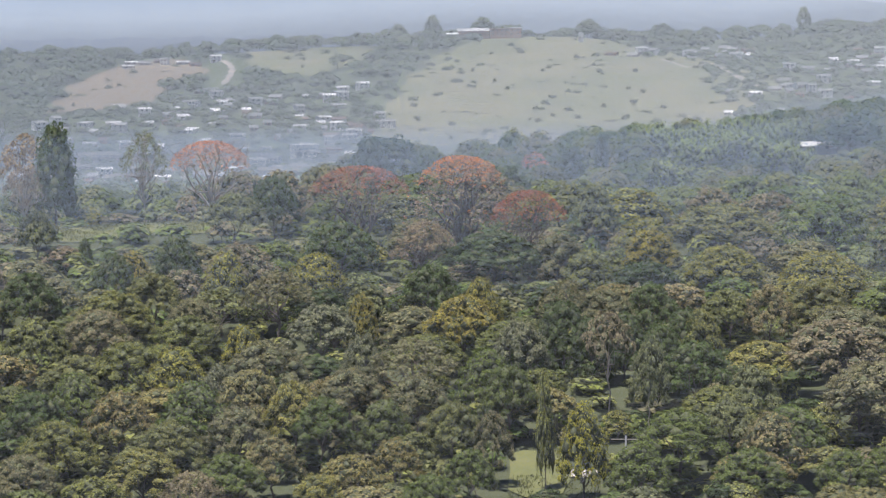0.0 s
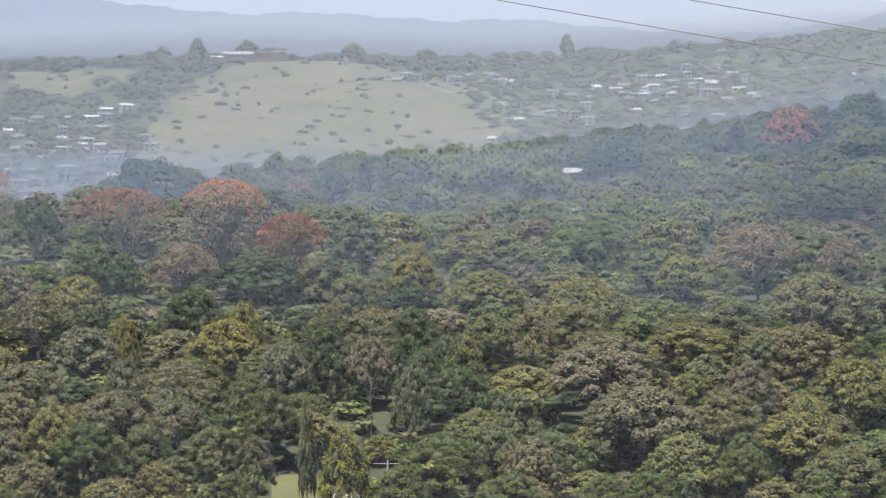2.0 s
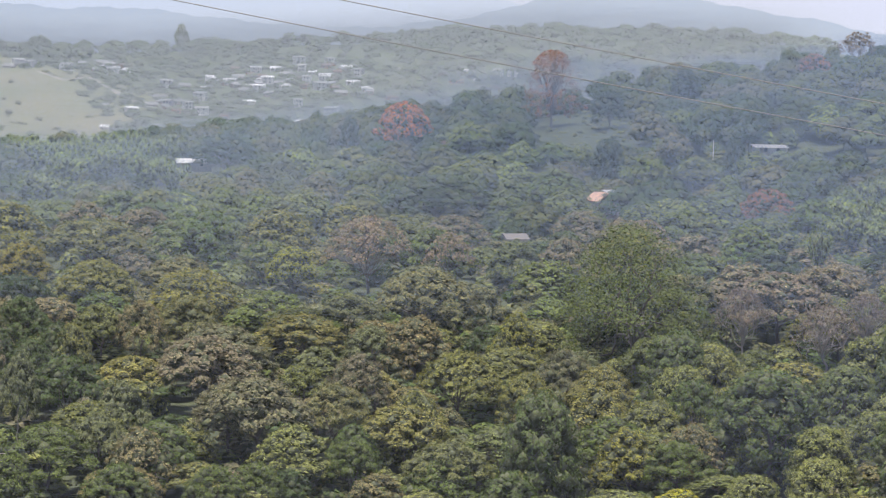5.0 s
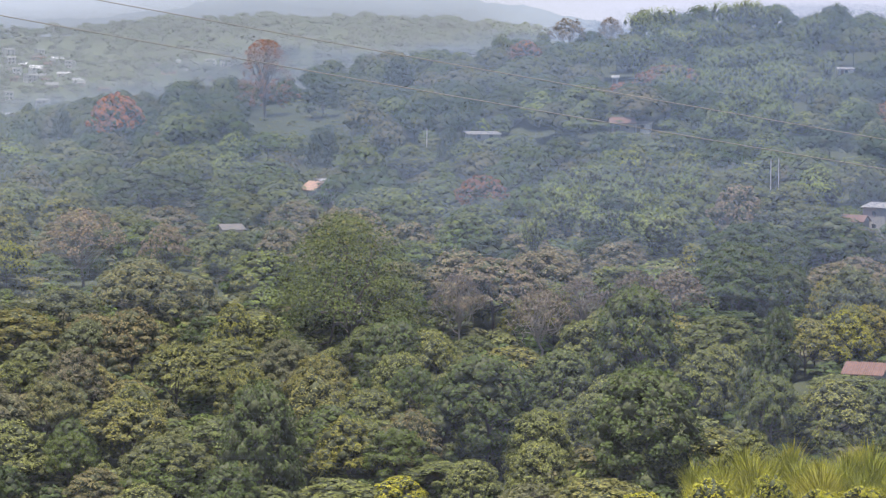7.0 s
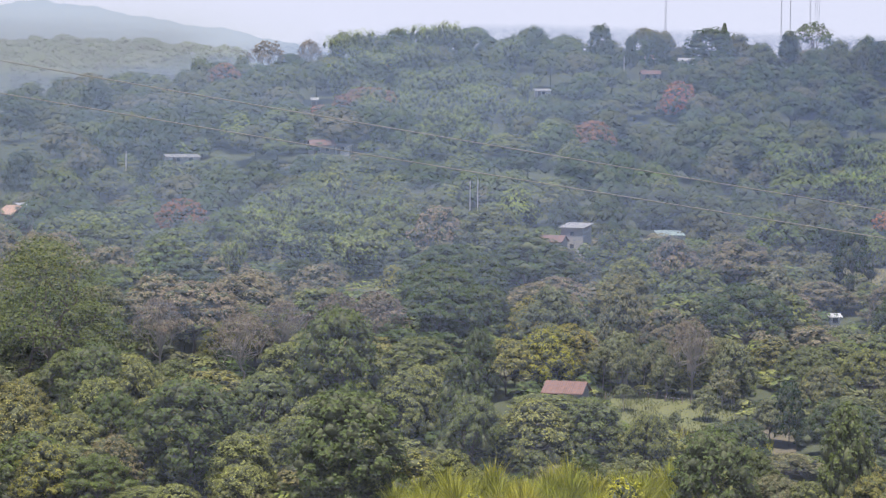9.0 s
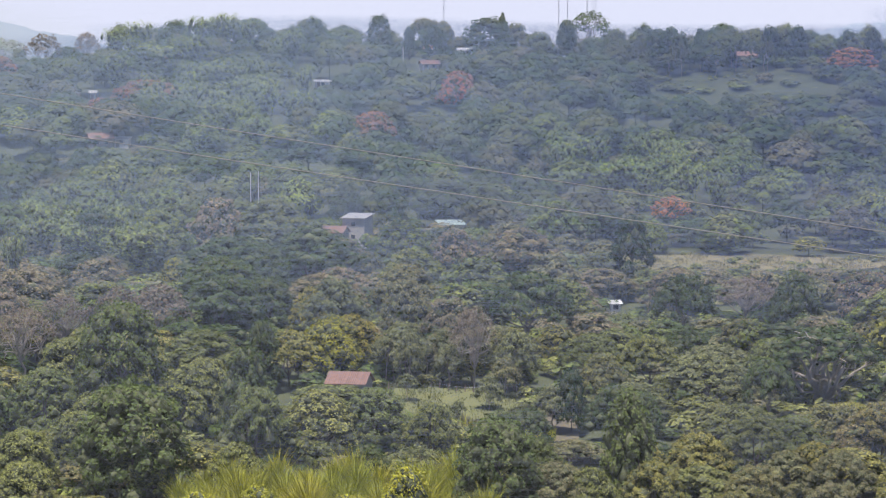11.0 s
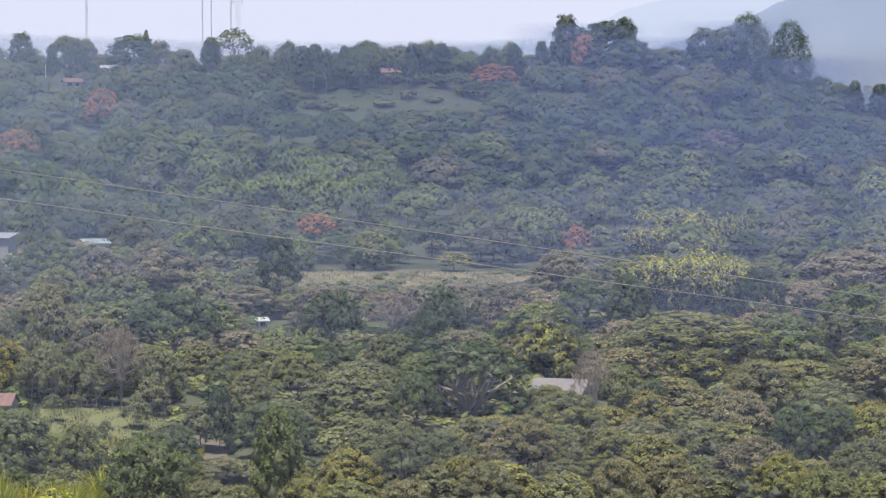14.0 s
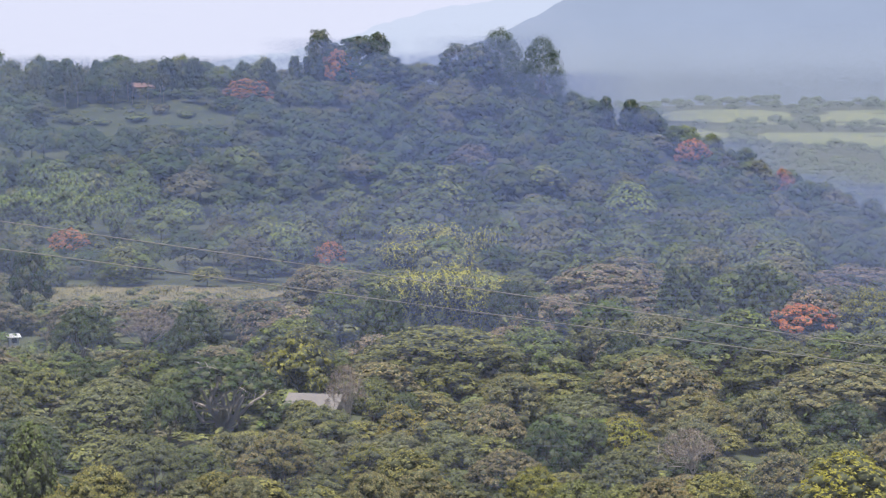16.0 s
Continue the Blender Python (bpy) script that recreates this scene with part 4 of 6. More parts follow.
LOOKS = {
    "golden": ("golden_shrub", ("round", "airy"), 1, GOLD, BARK, "low golden-green leafy shrub at the wood's edge", "shrub"),
    "near_olive": ("broadleaf_tree", ("dome", "airy", "round", "airy"), 0, GREEN, BARK, "olive-green broadleaf tree with a domed crown"),
    "mid_olive": ("broadleaf_tree", ("airy", "round", "dome"), 0, GREEN, BARK, "olive-green broadleaf tree with a domed crown"),
    "low_olive": ("broadleaf_tree", ("round", "airy", "airy"), 0, GREEN, BARK, "low olive-green tree before the dry field"),
    "end_olive": ("broadleaf_tree", ("round", "airy", "dome"), 0, GREEN, BARK, "rounded olive-green tree below the hill's end"),
    "near_grey": ("dry_tree", ("airy", "airy", "open"), 0, GREY, BARK, "grey-brown tree with a thin dry crown"),
    "mid_grey": ("dry_tree", ("airy", "airy"), 0, GREY, BARK, "grey-green tree with dry leaves"),
    "near_silver": ("glossy_tree", ("airy", "dome"), 0, SILVER, BARK, "tree whose pale glossy leaves glint in the sun"),
    "near_dark": ("dark_broadleaf_tree", ("dome", "round", "dome"), 0, DARK, BARK, "dark green broadleaf tree with a dense crown"),
    "mid_dark": ("dark_broadleaf_tree", ("bullet", "round"), 0, DARK, BARK, "compact dark green tree with dense leaves"),
    "near_yellow": ("yellowish_tree", ("dome", "airy", "round"), 0, YELLOW, BARK, "yellowish olive tree with a flat domed crown"),
    "mid_yellow": ("yellowish_tree", ("airy", "round"), 0, YELLOW, BARK, "yellowish green tree lit by the sun"),
    "near_fresh": ("leafy_tree", ("airy", "round", "airy"), 0, FRESH, BARK, "fresh green leafy tree with an uneven crown"),
    "mid_fresh": ("leafy_tree", ("airy", "round"), 0, FRESH, BARK, "fresh green leafy tree with an uneven crown"),
    "near_pale": ("pale_green_tree", ("dome", "gum"), 0, PALE, BARK, "pale tree with sparse beige-green leaves"),
    "near_vine": ("vine_covered_tree", ("bullet", "airy", "round", "bullet"), 0, VINE, BARK, "green tree draped in climbing vines"),
    "near_amber": ("amber_tree", ("dome",), 0, AMBER, BARK, "low tree with amber-brown leaves"),
    "tall_dark": ("tall_dark_tree", ("column",), 0, DARK, BARK, "tall dark narrow tree at the meadow's edge"),
    "bare_tall": ("thinly_leafed_tree", ("bare",), 0, PALE, PALE_BARK, "tall thin-crowned tree with pale forked limbs"),
    "brown_umb": ("umbrella_tree", ("bare", "open"), 0, BROWN, BARK, "brown-leafed umbrella tree with spreading bare limbs"),
    "flame_thin": ("flame_tree", ("flame",), 0, FLAME, PALE_BARK, "flat orange-red blossoming tree on pale limbs"),
    "flame_rust": ("flame_tree", ("flame", "flame"), 0, RUST, BARK, "wide rust-red blossoming tree with dark limbs"),
    "flame_big": ("flame_tree", ("flame_full",), 0, FLAME, BARK, "broad flame tree with orange-red blossom on top"),
    "flame_tall": ("flame_tree", ("flame_full",), 0, DULL_RUST, BARK, "tall rust-brown blossoming tree on the crest"),
    "flame_small": ("flame_tree", ("round", "dome"), 1, EMBER, BARK, "small orange-red blossoming tree among green ones"),
    "pale_tree": ("pale_tree", ("round", "dome"), 0, PALE, BARK, "pale grey-green bushy tree by the meadow"),
    "dark_big": ("dark_tree", ("dome", "round", "dome"), 0, DARK, BARK, "broad dark green tree with a dense crown"),
    "yellow_tall": ("yellowish_tree", ("gum", "round"), 0, PALE, BARK, "tall yellowish-green tree with an uneven crown"),
    "vine_col": ("vine_column", ("column",), 0, VINE, PALE_BARK, "slim dead palm trunk wrapped in hanging vines"),
    "yellow_rnd": ("yellow_tree", ("round", "dome"), 0, BRIGHT, BARK, "bright yellow-green round tree"),
    "pale_open": ("slender_tree", ("tall_open", "gum"), 0, PALE, PALE_BARK, "slender pale-leafed tree with thin stems"),
    "pale_trunk": ("slender_tree", ("tall_open",), 0, GREY, PALE_BARK, "tall tree with a long pale bare trunk"),
    "bare_small": ("leafless_tree", ("bare",), 0, TWIG, PALE_BARK, "small leafless grey tree by the meadow"),
    "green_umb": ("umbrella_tree", ("dome", "dome", "dome"), 0, GREEN, BARK, "wide flat-topped olive-green umbrella tree"),
    "bamboo": ("bamboo_clump", ("bamboo", "bamboo"), 1, BAMBOO, BAMBOO, "feathery light green clump of arching bamboo"),
    "bamboo_gold": ("bamboo_clump", ("bamboo",), 1, BAMBOO_GOLD, BAMBOO, "yellow-green clump of arching bamboo below the hill"),
    "dark_rnd": ("round_dark_tree", ("bullet", "round"), 1, DEEP, BARK, "compact dark green round tree"),
    "orange_yel": ("amber_tree", ("dome",), 0, AMBER, BARK, "broad tree with amber and yellow-green leaves"),
    "orange_open": ("amber_tree", ("dome",), 0, PALE, BARK, "broad tree with a pinkish olive crown"),
    "grey_dome": ("dry_grey_tree", ("dome", "dome"), 0, GREY, BARK, "domed grey-brown tree with thin dry leaves"),
    "grey_small": ("leafless_tree", ("bare",), 0, TWIG, PALE_BARK, "pale grey tree with dry bare twigs"),
    "big_green": ("great_tree", ("great",), 0, BIG, BARK, "very large grey-green tree towering over the wood"),
    "beige_umb": ("blossoming_tree", ("dome", "dome"), 0, BEIGE, BARK, "broad tree with faded beige-pink blossom"),
    "rust_bush": ("red_leafed_tree", ("dome", "dome"), 1, DULL_RUST, BARK, "low reddish-brown leafed tree on the hillside"),
    "vine_cone": ("vine_draped_tree", ("bullet", "bullet", "cone"), 0, CREEPER, BARK, "pointed tree buried under climbing vines"),
    "conifer": ("conifer", ("pine",), 0, DARK, BARK, "pointed dark conifer on the skyline"),
    "umb_top": ("umbrella_tree", ("open",), 1, DARK, BARK, "flat dark umbrella tree beside the masts"),
    "bare_grey": ("leafless_tree", ("bare", "bare"), 0, TWIG, PALE_BARK, "leafless grey tree with a pale trunk"),
    "bare_pink": ("leafless_tree", ("bare", "open"), 1, TWIG, BARK, "nearly leafless pinkish-grey tree"),
    "white_tree": ("silver_tree", ("column",), 0, BEIGE, PALE_BARK, "slim tree with silvery white leaves"),
    "pine_dark": ("dark_pine", ("pine", "column"), 0, DARK, BARK, "dark blue-green pine below the hill"),
    "pine_ridge": ("ridge_pine", ("gum", "round", "cone"), 1, DEEP, BARK, "dark dense pine on the hilltop"),
    "euc": ("gum_tree", ("round", "great"), 1, DEEP, BARK, "tall rounded eucalypt on the hilltop"),
    "far_tree": ("lone_tree", ("round", "gum"), 2, FARLEAF, BARK, "lone hazy tree on the far hill"),
    "snag": ("gnarled_tree", ("snag",), 0, DARK, PALE_BARK, "dark tree with pale twisted bare limbs"),
}
groves = []
for kind, places in PLACES.items():
    name, shapes, lod, leaves, bark, words, *sort = LOOKS[kind]
    grove = Grove(name, shapes, lod, leaves, bark, words, *sort, group="trees that stand out", seed=len(groves) + 20, other={"flame_tall": DULL_RUST, "flame_big": BEIGE, "flame_rust": GREY}.get(kind, PALE))
    groves.append(grove)
    for b_, d_, tall_, wide_ in places:
        grove.plant(b_, d_, tall_, wide_)
# masses of bamboo: bearing from, to, distance from, to
patch_rnd = random.Random(77)
BAMBOO_LAND = ((-13.7, -10.75, 872, 965), (4.2, 7.5, 840, 925), (12.2, 15.4, 768, 822), (2.0, 4.7, 655, 728), (20.6, 22.9, 690, 735))
for n_, (b0_, b1_, d0_, d1_) in enumerate(BAMBOO_LAND):
    looks_ = LOOKS["bamboo_gold" if n_ == 4 else "bamboo"]
    grove = Grove(looks_[0], ("bamboo",) * 3, 1, looks_[3], looks_[4], looks_[5], group="bamboo masses", seed=300 + n_)
    groves.append(grove)
    d_ = d0_ + 4
    while d_ < d1_:
        b_ = b0_ + patch_rnd.uniform(0, 0.4)
        while b_ < b1_:
            rim = abs(2 * (b_ - b0_) / (b1_ - b0_) - 1) ** 2 + abs(2 * (d_ - d0_) / (d1_ - d0_) - 1) ** 2
            if rim < 1.25:
                grove.plant(b_, d_ + patch_rnd.uniform(-4, 4), patch_rnd.uniform(10, 15.5), patch_rnd.uniform(9, 14))
            b_ += math.degrees(patch_rnd.uniform(8, 12) / d_)
        d_ += 15
    OPEN.append((b0_ + 0.25, b1_ - 0.25, d0_ + 6, d1_ - 4))
TAKEN = [(b_, d_, w_) for places in PLACES.values() for b_, d_, h_, w_ in places]
TAKEN += [(-16.0, 410, 7), (-2.4, 728, 10), (8.45, 490, 14), (8.2, 684, 16), (10.16, 703, 12), (19.15, 512, 9), (13.34, 609, 6), (-9.47, 434, 6),
          (-14.1, 442, 6), (-10.34, 905, 14), (0.75, 829, 14), (3.6, 833, 14), (-4.12, 690, 12), (3.29, 919, 6), (7.69, 931, 9), (9.8, 957, 12), (10.4, 988, 9)]


def is_taken(b, d):
    """A standing-out tree or a building has its room."""
    return any(abs(b - b0) * 0.01745 * d < w * 0.38 and abs(d - d0) < max(4.0, w * 0.38) for b0, d0, w in TAKEN)


# what stands clear above the trees before it: bearing, half its width, distance, height above its ground that stays free
CLEAR = [(21.7, 1.0, 603, 3.5), (9.0, 0.5, 474, 0.6), (10.3, 1.3, 474, 0.4), (12.1, 0.5, 458, 0.4), (-14.1, 1.1, 476, 1.0), (-15.7, 0.7, 426, 0.2), (-9.6, 0.5, 446, 1.5), (-2.45, 0.4, 728, 7.8), (8.2, 0.6, 490, 2.8), (8.36, 0.32, 684, 3.6), (7.92, 0.3, 680, 3.2), (10.16, 0.38, 703, 2.8), (19.3, 0.35, 512, 3.7),
         (13.34, 0.18, 609, 1.0), (-9.47, 0.14, 434, 2.25), (-14.1, 0.35, 442, 2.0), (-4.12, 0.3, 690, 3.6), (-10.34, 0.4, 905, 1.6), (0.75, 0.4, 829, 1.9),
         (3.6, 0.6, 833, 1.0), (3.29, 0.12, 919, 1.6), (7.69, 0.22, 931, 1.6), (9.8, 0.3, 957, 2.0), (10.2, 0.5, 988, 2.0), (-16.0, 0.3, 410, 1.5),
         (-0.33, 0.1, 819, 3.0), (6.38, 0.14, 746, 4.0), (10.2, 1.2, 470, 1.6), (16.1, 2.4, 672, 1.0), (-24.2, 3.2, 607, 1.0), (-2.8, 0.9, 885, 1.0),
         (15.5, 1.8, 935, 0.8), (9.7, 0.35, 895, 0.8), (-12.2, 1.4, 876, 5.0), (5.6, 1.4, 843, 6.0), (13.8, 1.5, 772, 7.0), (3.3, 1.3, 660, 6.0), (21.7, 1.1, 694, 5.0), (15.9, 0.3, 985, 2.0)]
for kind, places in PLACES.items():
    share = {"near_olive": 0.55, "mid_olive": 0.55, "low_olive": 0.5, "near_grey": 0.5, "near_vine": 0.4, "near_pale": 0.35, "bamboo": 0.45, "bamboo_gold": 0.4, "vine_cone": 0.3, "snag": 0.12, "big_green": 0.35, "flame_big": 0.35, "flame_thin": 0.25, "brown_umb": 0.15, "bare_grey": 0.25, "bare_small": 0.3, "pale_open": 0.12, "pale_trunk": 0.1, "yellow_rnd": 0.3, "dark_rnd": 0.28, "dark_big": 0.38, "yellow_tall": 0.35, "grey_small": 0.3, "tall_dark": 0.2, "bare_tall": 0.15, "flame_rust": 0.3, "flame_tall": 0.3, "flame_small": 0.4, "rust_bush": 0.6}.get(kind, 0.5)
    CLEAR += [(b_, math.degrees(w_ * 0.36 / d_), d_, h_ * share) for b_, d_, h_, w_ in places]
CLEAR = np.array([(b_, hw, d_, (float(height(b_, d_)) + up_ - EYE.z) / d_) for b_, hw, d_, up_ in CLEAR])


def capped(b, d, tall, wide):
    """A tree's height, kept below what stands clear behind it; 0 where there is no room for one."""
    near = (np.abs(CLEAR[:, 0] - b) < CLEAR[:, 1] + math.degrees(wide * 0.36 / d)) & (CLEAR[:, 2] > d + 3) & (CLEAR[:, 2] < d + 240)
    if near.any():
        tall = min(tall, EYE.z + d * float(CLEAR[near, 3].min()) - float(height(b, d)))
    return tall if tall > 2.2 else 0.0


# ---- the near wood ----
rnd = random.Random(11)
wood_green = Grove("broadleaf_tree", ("dome",) * 4, 0, GREEN, BARK, "olive-green broadleaf tree in the dense wood", group="near wood", seed=1)
wood_dark = Grove("dark_broadleaf_tree", ("dome", "round"), 0, DARK, BARK, "dark green broadleaf tree in the wood", group="near wood", seed=2)
wood_grey = Grove("dry_tree", ("dome", "open"), 0, GREY, BARK, "grey-brown half-leafless tree in the wood", group="near wood", seed=3)
wood_vine = Grove("vine_covered_tree", ("round", "bullet", "round"), 0, VINE, BARK, "green tree draped in climbing vines", group="near wood", seed=4)
wood_pale = Grove("pale_green_tree", ("round", "dome"), 0, PALE, BARK, "pale yellow-green leafy tree in the wood", group="near wood", seed=5)
young_green = Grove("young_tree", ("dome", "round", "dome"), 1, GREEN, BARK, "young olive-green tree between taller ones", group="near wood", seed=6)
young_dark = Grove("young_tree", ("round", "gum"), 1, DARK, BARK, "young dark green tree between taller ones", group="near wood", seed=7)
young_vine = Grove("vine_mound", ("round", "bullet"), 1, VINE, BARK, "low mound of vines over a small tree", group="near wood", seed=8)
young_pale = Grove("young_tree", ("round", "open"), 1, PALE, BARK, "young pale green tree between taller ones", group="near wood", seed=9)
SMALL = {wood_green: young_green, wood_dark: young_dark, wood_vine: young_vine, wood_grey: young_pale, wood_pale: young_pale}
groves += [wood_green, wood_dark, wood_grey, wood_vine, wood_pale, young_green, young_dark, young_vine, young_pale]


def plant_wood(start, step, wides, talls, gap, chance):
    """Rows of trees, each kept below what stands clear behind it."""
    n, d = 0, start
    while d < 532:
        b = -28.0 + rnd.uniform(0, 1.5)
        while b < 32:
            wide = rnd.uniform(*wides)
            bb, dd = b + rnd.uniform(-0.3, 0.3), d + rnd.uniform(-0.35, 0.35) * step
            b += math.degrees(wide * gap / d)
            if is_open(bb, dd) or is_taken(bb, dd) or (4.6 < bb < 11.2 and 386 < dd < 424) or rnd.random() > chance:
                continue
            q = rnd.random()
            viny = 0.55 if -4 < bb < 14 and dd < 470 else 0.1
            rest = (q - viny) / (1 - viny)
            grove = wood_vine if q < viny else wood_green if rest < 0.6 else wood_dark if rest < 0.75 else wood_grey if rest < 0.83 else wood_pale
            tall = rnd.uniform(*talls) * (0.72 if -4 < bb < 14 and dd < 480 else 1)
            low = capped(bb, dd, tall, wide)
            if not low:
                continue
            (SMALL[grove] if low < 9.5 else grove).plant(bb, dd, low, wide * max(0.5, min(1.0, 0.3 + 0.7 * low / tall)))
            n += 1
        d += step
    return n


plant_wood(372.0, 26.0, (9, 15), (8, 11.5), 0.95, 0.9)
plant_wood(368.0, 17.5, (5.5, 9), (4.5, 7.5), 1.05, 0.5)


# ---- woodland further off: one piece per belt ----
def woodland(name, rows, leaves, label, lod=1, kinds=("dome", "round", "dome", "gum"), seed=3, chance=1.0, tall=(8, 12), wide=(8, 13), step=10.0, keep=None, category="woodland", gap=0.8, free=False):
    """rows: bearing from, to, distance from, to. All crowns joined into one piece; leaves: materials and their shares."""
    rng = np.random.default_rng(seed)
    shapes = []
    for i, k in enumerate(kinds):
        wood, crown, _, core = tree_meshes(k, seed * 31 + i, lod)
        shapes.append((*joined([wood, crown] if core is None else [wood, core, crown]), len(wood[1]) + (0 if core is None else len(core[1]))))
    share = np.array([s for _, s in leaves], float)
    out, mats = [], []
    for b0, b1, d0, d1 in rows:
        d = d0
        while d < d1:
            b = b0 + rng.uniform(0, 0.5)
            while b < b1:
                w, h, a = rng.uniform(*wide), rng.uniform(*tall), rng.uniform(0, 6.28)
                bb, dd = b + rng.normal() * 0.1, d + rng.uniform(-0.4, 0.4) * step
                b += math.degrees(w * gap / d)
                if rng.random() > chance or is_open(bb, dd) or is_taken(bb, dd) or (keep and not keep(bb, dd)):
                    continue
                low = h if free or d0 > 1200 else capped(bb, dd, h, w)
                if not low or (d0 > 800 and low < 0.4 * h):
                    continue
                w, h = w * max(0.6, min(1.0, 0.35 + 0.65 * low / h)), low
                cv, cf, nw = shapes[rng.integers(len(shapes))]
                ca, sa = math.cos(a), math.sin(a)
                turn = np.array([[ca, -sa, 0], [sa, ca, 0], [0, 0, 1]])
                out.append(((cv * np.array([w, w, h])) @ turn.T + np.array(spot(bb, dd, -0.2)), cf))
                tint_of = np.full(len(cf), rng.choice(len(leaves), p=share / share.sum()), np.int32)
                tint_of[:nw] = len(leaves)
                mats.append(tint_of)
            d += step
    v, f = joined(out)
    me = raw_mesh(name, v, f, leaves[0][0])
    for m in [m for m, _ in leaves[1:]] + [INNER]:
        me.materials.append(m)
    me.polygons.foreach_set("material_index", np.concatenate(mats))
    return tagged(new(name, me), label, category, kind="stuff")


def hamlet(b, d):
    """Where the far slope's houses stand close together."""
    return ((b + 9.4) / 3.2) ** 2 + ((d - 1930) / 190) ** 2 < 1 or ((b + 12.4) / 1.4) ** 2 + ((d - 2050) / 50) ** 2 < 1


def far_wooded(b, d):
    """Where the far slopes carry trees and not pasture."""
    return not any(within(field, b, d) for field in (DOME_FIELD, SHELF_FIELD, BARE_FIELD))


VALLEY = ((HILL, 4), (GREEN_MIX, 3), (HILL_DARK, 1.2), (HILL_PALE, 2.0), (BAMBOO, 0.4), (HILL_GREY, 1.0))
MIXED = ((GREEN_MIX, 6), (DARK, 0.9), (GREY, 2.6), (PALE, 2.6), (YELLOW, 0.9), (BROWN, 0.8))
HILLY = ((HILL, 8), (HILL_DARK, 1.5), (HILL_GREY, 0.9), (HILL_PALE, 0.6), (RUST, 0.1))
woodland("wood_behind", [(-28, 32, 536, 700)], MIXED, "dense olive-green wood rising behind the nearest trees", 1, ("airy", "round", "airy", "gum"), seed=3, step=33, wide=(12, 19), tall=(11, 15), gap=0.92)
woodland("young_wood_behind", [(-28, 32, 550, 700)], MIXED, "young trees between the taller ones of the wood", 2, ("round", "dome", "gum"), seed=33, step=16, wide=(6, 10), tall=(4.5, 8), gap=1.0, chance=0.45)
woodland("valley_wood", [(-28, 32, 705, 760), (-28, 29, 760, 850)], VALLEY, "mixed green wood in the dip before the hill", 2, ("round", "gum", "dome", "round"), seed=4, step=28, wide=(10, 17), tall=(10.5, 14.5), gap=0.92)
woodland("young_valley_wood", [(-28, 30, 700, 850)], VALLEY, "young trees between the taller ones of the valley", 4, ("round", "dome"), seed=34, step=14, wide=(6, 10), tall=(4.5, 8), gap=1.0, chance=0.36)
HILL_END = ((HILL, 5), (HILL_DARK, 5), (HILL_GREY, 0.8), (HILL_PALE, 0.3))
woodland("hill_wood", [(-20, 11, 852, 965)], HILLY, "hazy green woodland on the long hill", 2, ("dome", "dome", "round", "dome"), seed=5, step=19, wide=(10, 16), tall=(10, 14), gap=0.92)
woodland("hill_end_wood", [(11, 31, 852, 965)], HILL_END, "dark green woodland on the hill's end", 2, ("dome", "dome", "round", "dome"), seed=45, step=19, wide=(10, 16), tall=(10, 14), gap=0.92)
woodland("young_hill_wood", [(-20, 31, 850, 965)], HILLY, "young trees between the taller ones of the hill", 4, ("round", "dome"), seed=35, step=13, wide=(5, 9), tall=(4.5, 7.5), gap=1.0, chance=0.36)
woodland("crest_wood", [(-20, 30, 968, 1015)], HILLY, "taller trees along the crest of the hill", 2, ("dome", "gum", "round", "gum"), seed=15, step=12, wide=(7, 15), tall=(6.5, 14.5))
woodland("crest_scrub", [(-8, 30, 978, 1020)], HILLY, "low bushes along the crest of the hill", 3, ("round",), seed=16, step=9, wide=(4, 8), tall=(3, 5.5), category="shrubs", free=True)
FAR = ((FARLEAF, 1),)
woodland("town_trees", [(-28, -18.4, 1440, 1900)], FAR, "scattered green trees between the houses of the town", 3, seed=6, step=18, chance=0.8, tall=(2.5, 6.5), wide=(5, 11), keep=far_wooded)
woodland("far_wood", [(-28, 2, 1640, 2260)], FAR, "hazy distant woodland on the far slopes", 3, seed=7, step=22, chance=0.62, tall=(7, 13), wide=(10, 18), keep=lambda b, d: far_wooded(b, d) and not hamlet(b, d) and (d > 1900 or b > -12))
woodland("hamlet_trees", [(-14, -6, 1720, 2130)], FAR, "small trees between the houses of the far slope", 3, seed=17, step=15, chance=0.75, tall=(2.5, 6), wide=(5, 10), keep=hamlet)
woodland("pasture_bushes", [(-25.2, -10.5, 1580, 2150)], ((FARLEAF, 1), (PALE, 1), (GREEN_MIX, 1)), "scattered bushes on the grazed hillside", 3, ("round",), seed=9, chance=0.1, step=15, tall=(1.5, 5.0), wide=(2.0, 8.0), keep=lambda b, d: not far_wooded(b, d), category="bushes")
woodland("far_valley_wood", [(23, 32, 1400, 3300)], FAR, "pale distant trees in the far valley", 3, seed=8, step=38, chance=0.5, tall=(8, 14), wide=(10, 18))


LAWNS = OPEN[:]
BARE = len(BAMBOO_LAND) + 6
OPEN.clear()
OPEN += [(b0 - 0.1, b1 + 0.1, d0 - 3, d1 + 3) for b0, b1, d0, d1 in LAWNS[:-BARE]] + [(4.6, 11.2, 388, 424)]
taken_before, TAKEN = TAKEN, [(b0, d0, 5) for b0, d0, w in TAKEN[-17:]]
GAPS = ((GREEN_MIX, 3), (DARK, 2), (VINE, 2), (GREY, 1))
woodland("undergrowth", [(-28, 32, 380, 540)], GAPS, "low shrubs and saplings filling the gaps of the wood", 3, ("round", "dome"), seed=21, step=8, tall=(2.3, 4.4), wide=(3.5, 7), category="shrubs", chance=0.62)
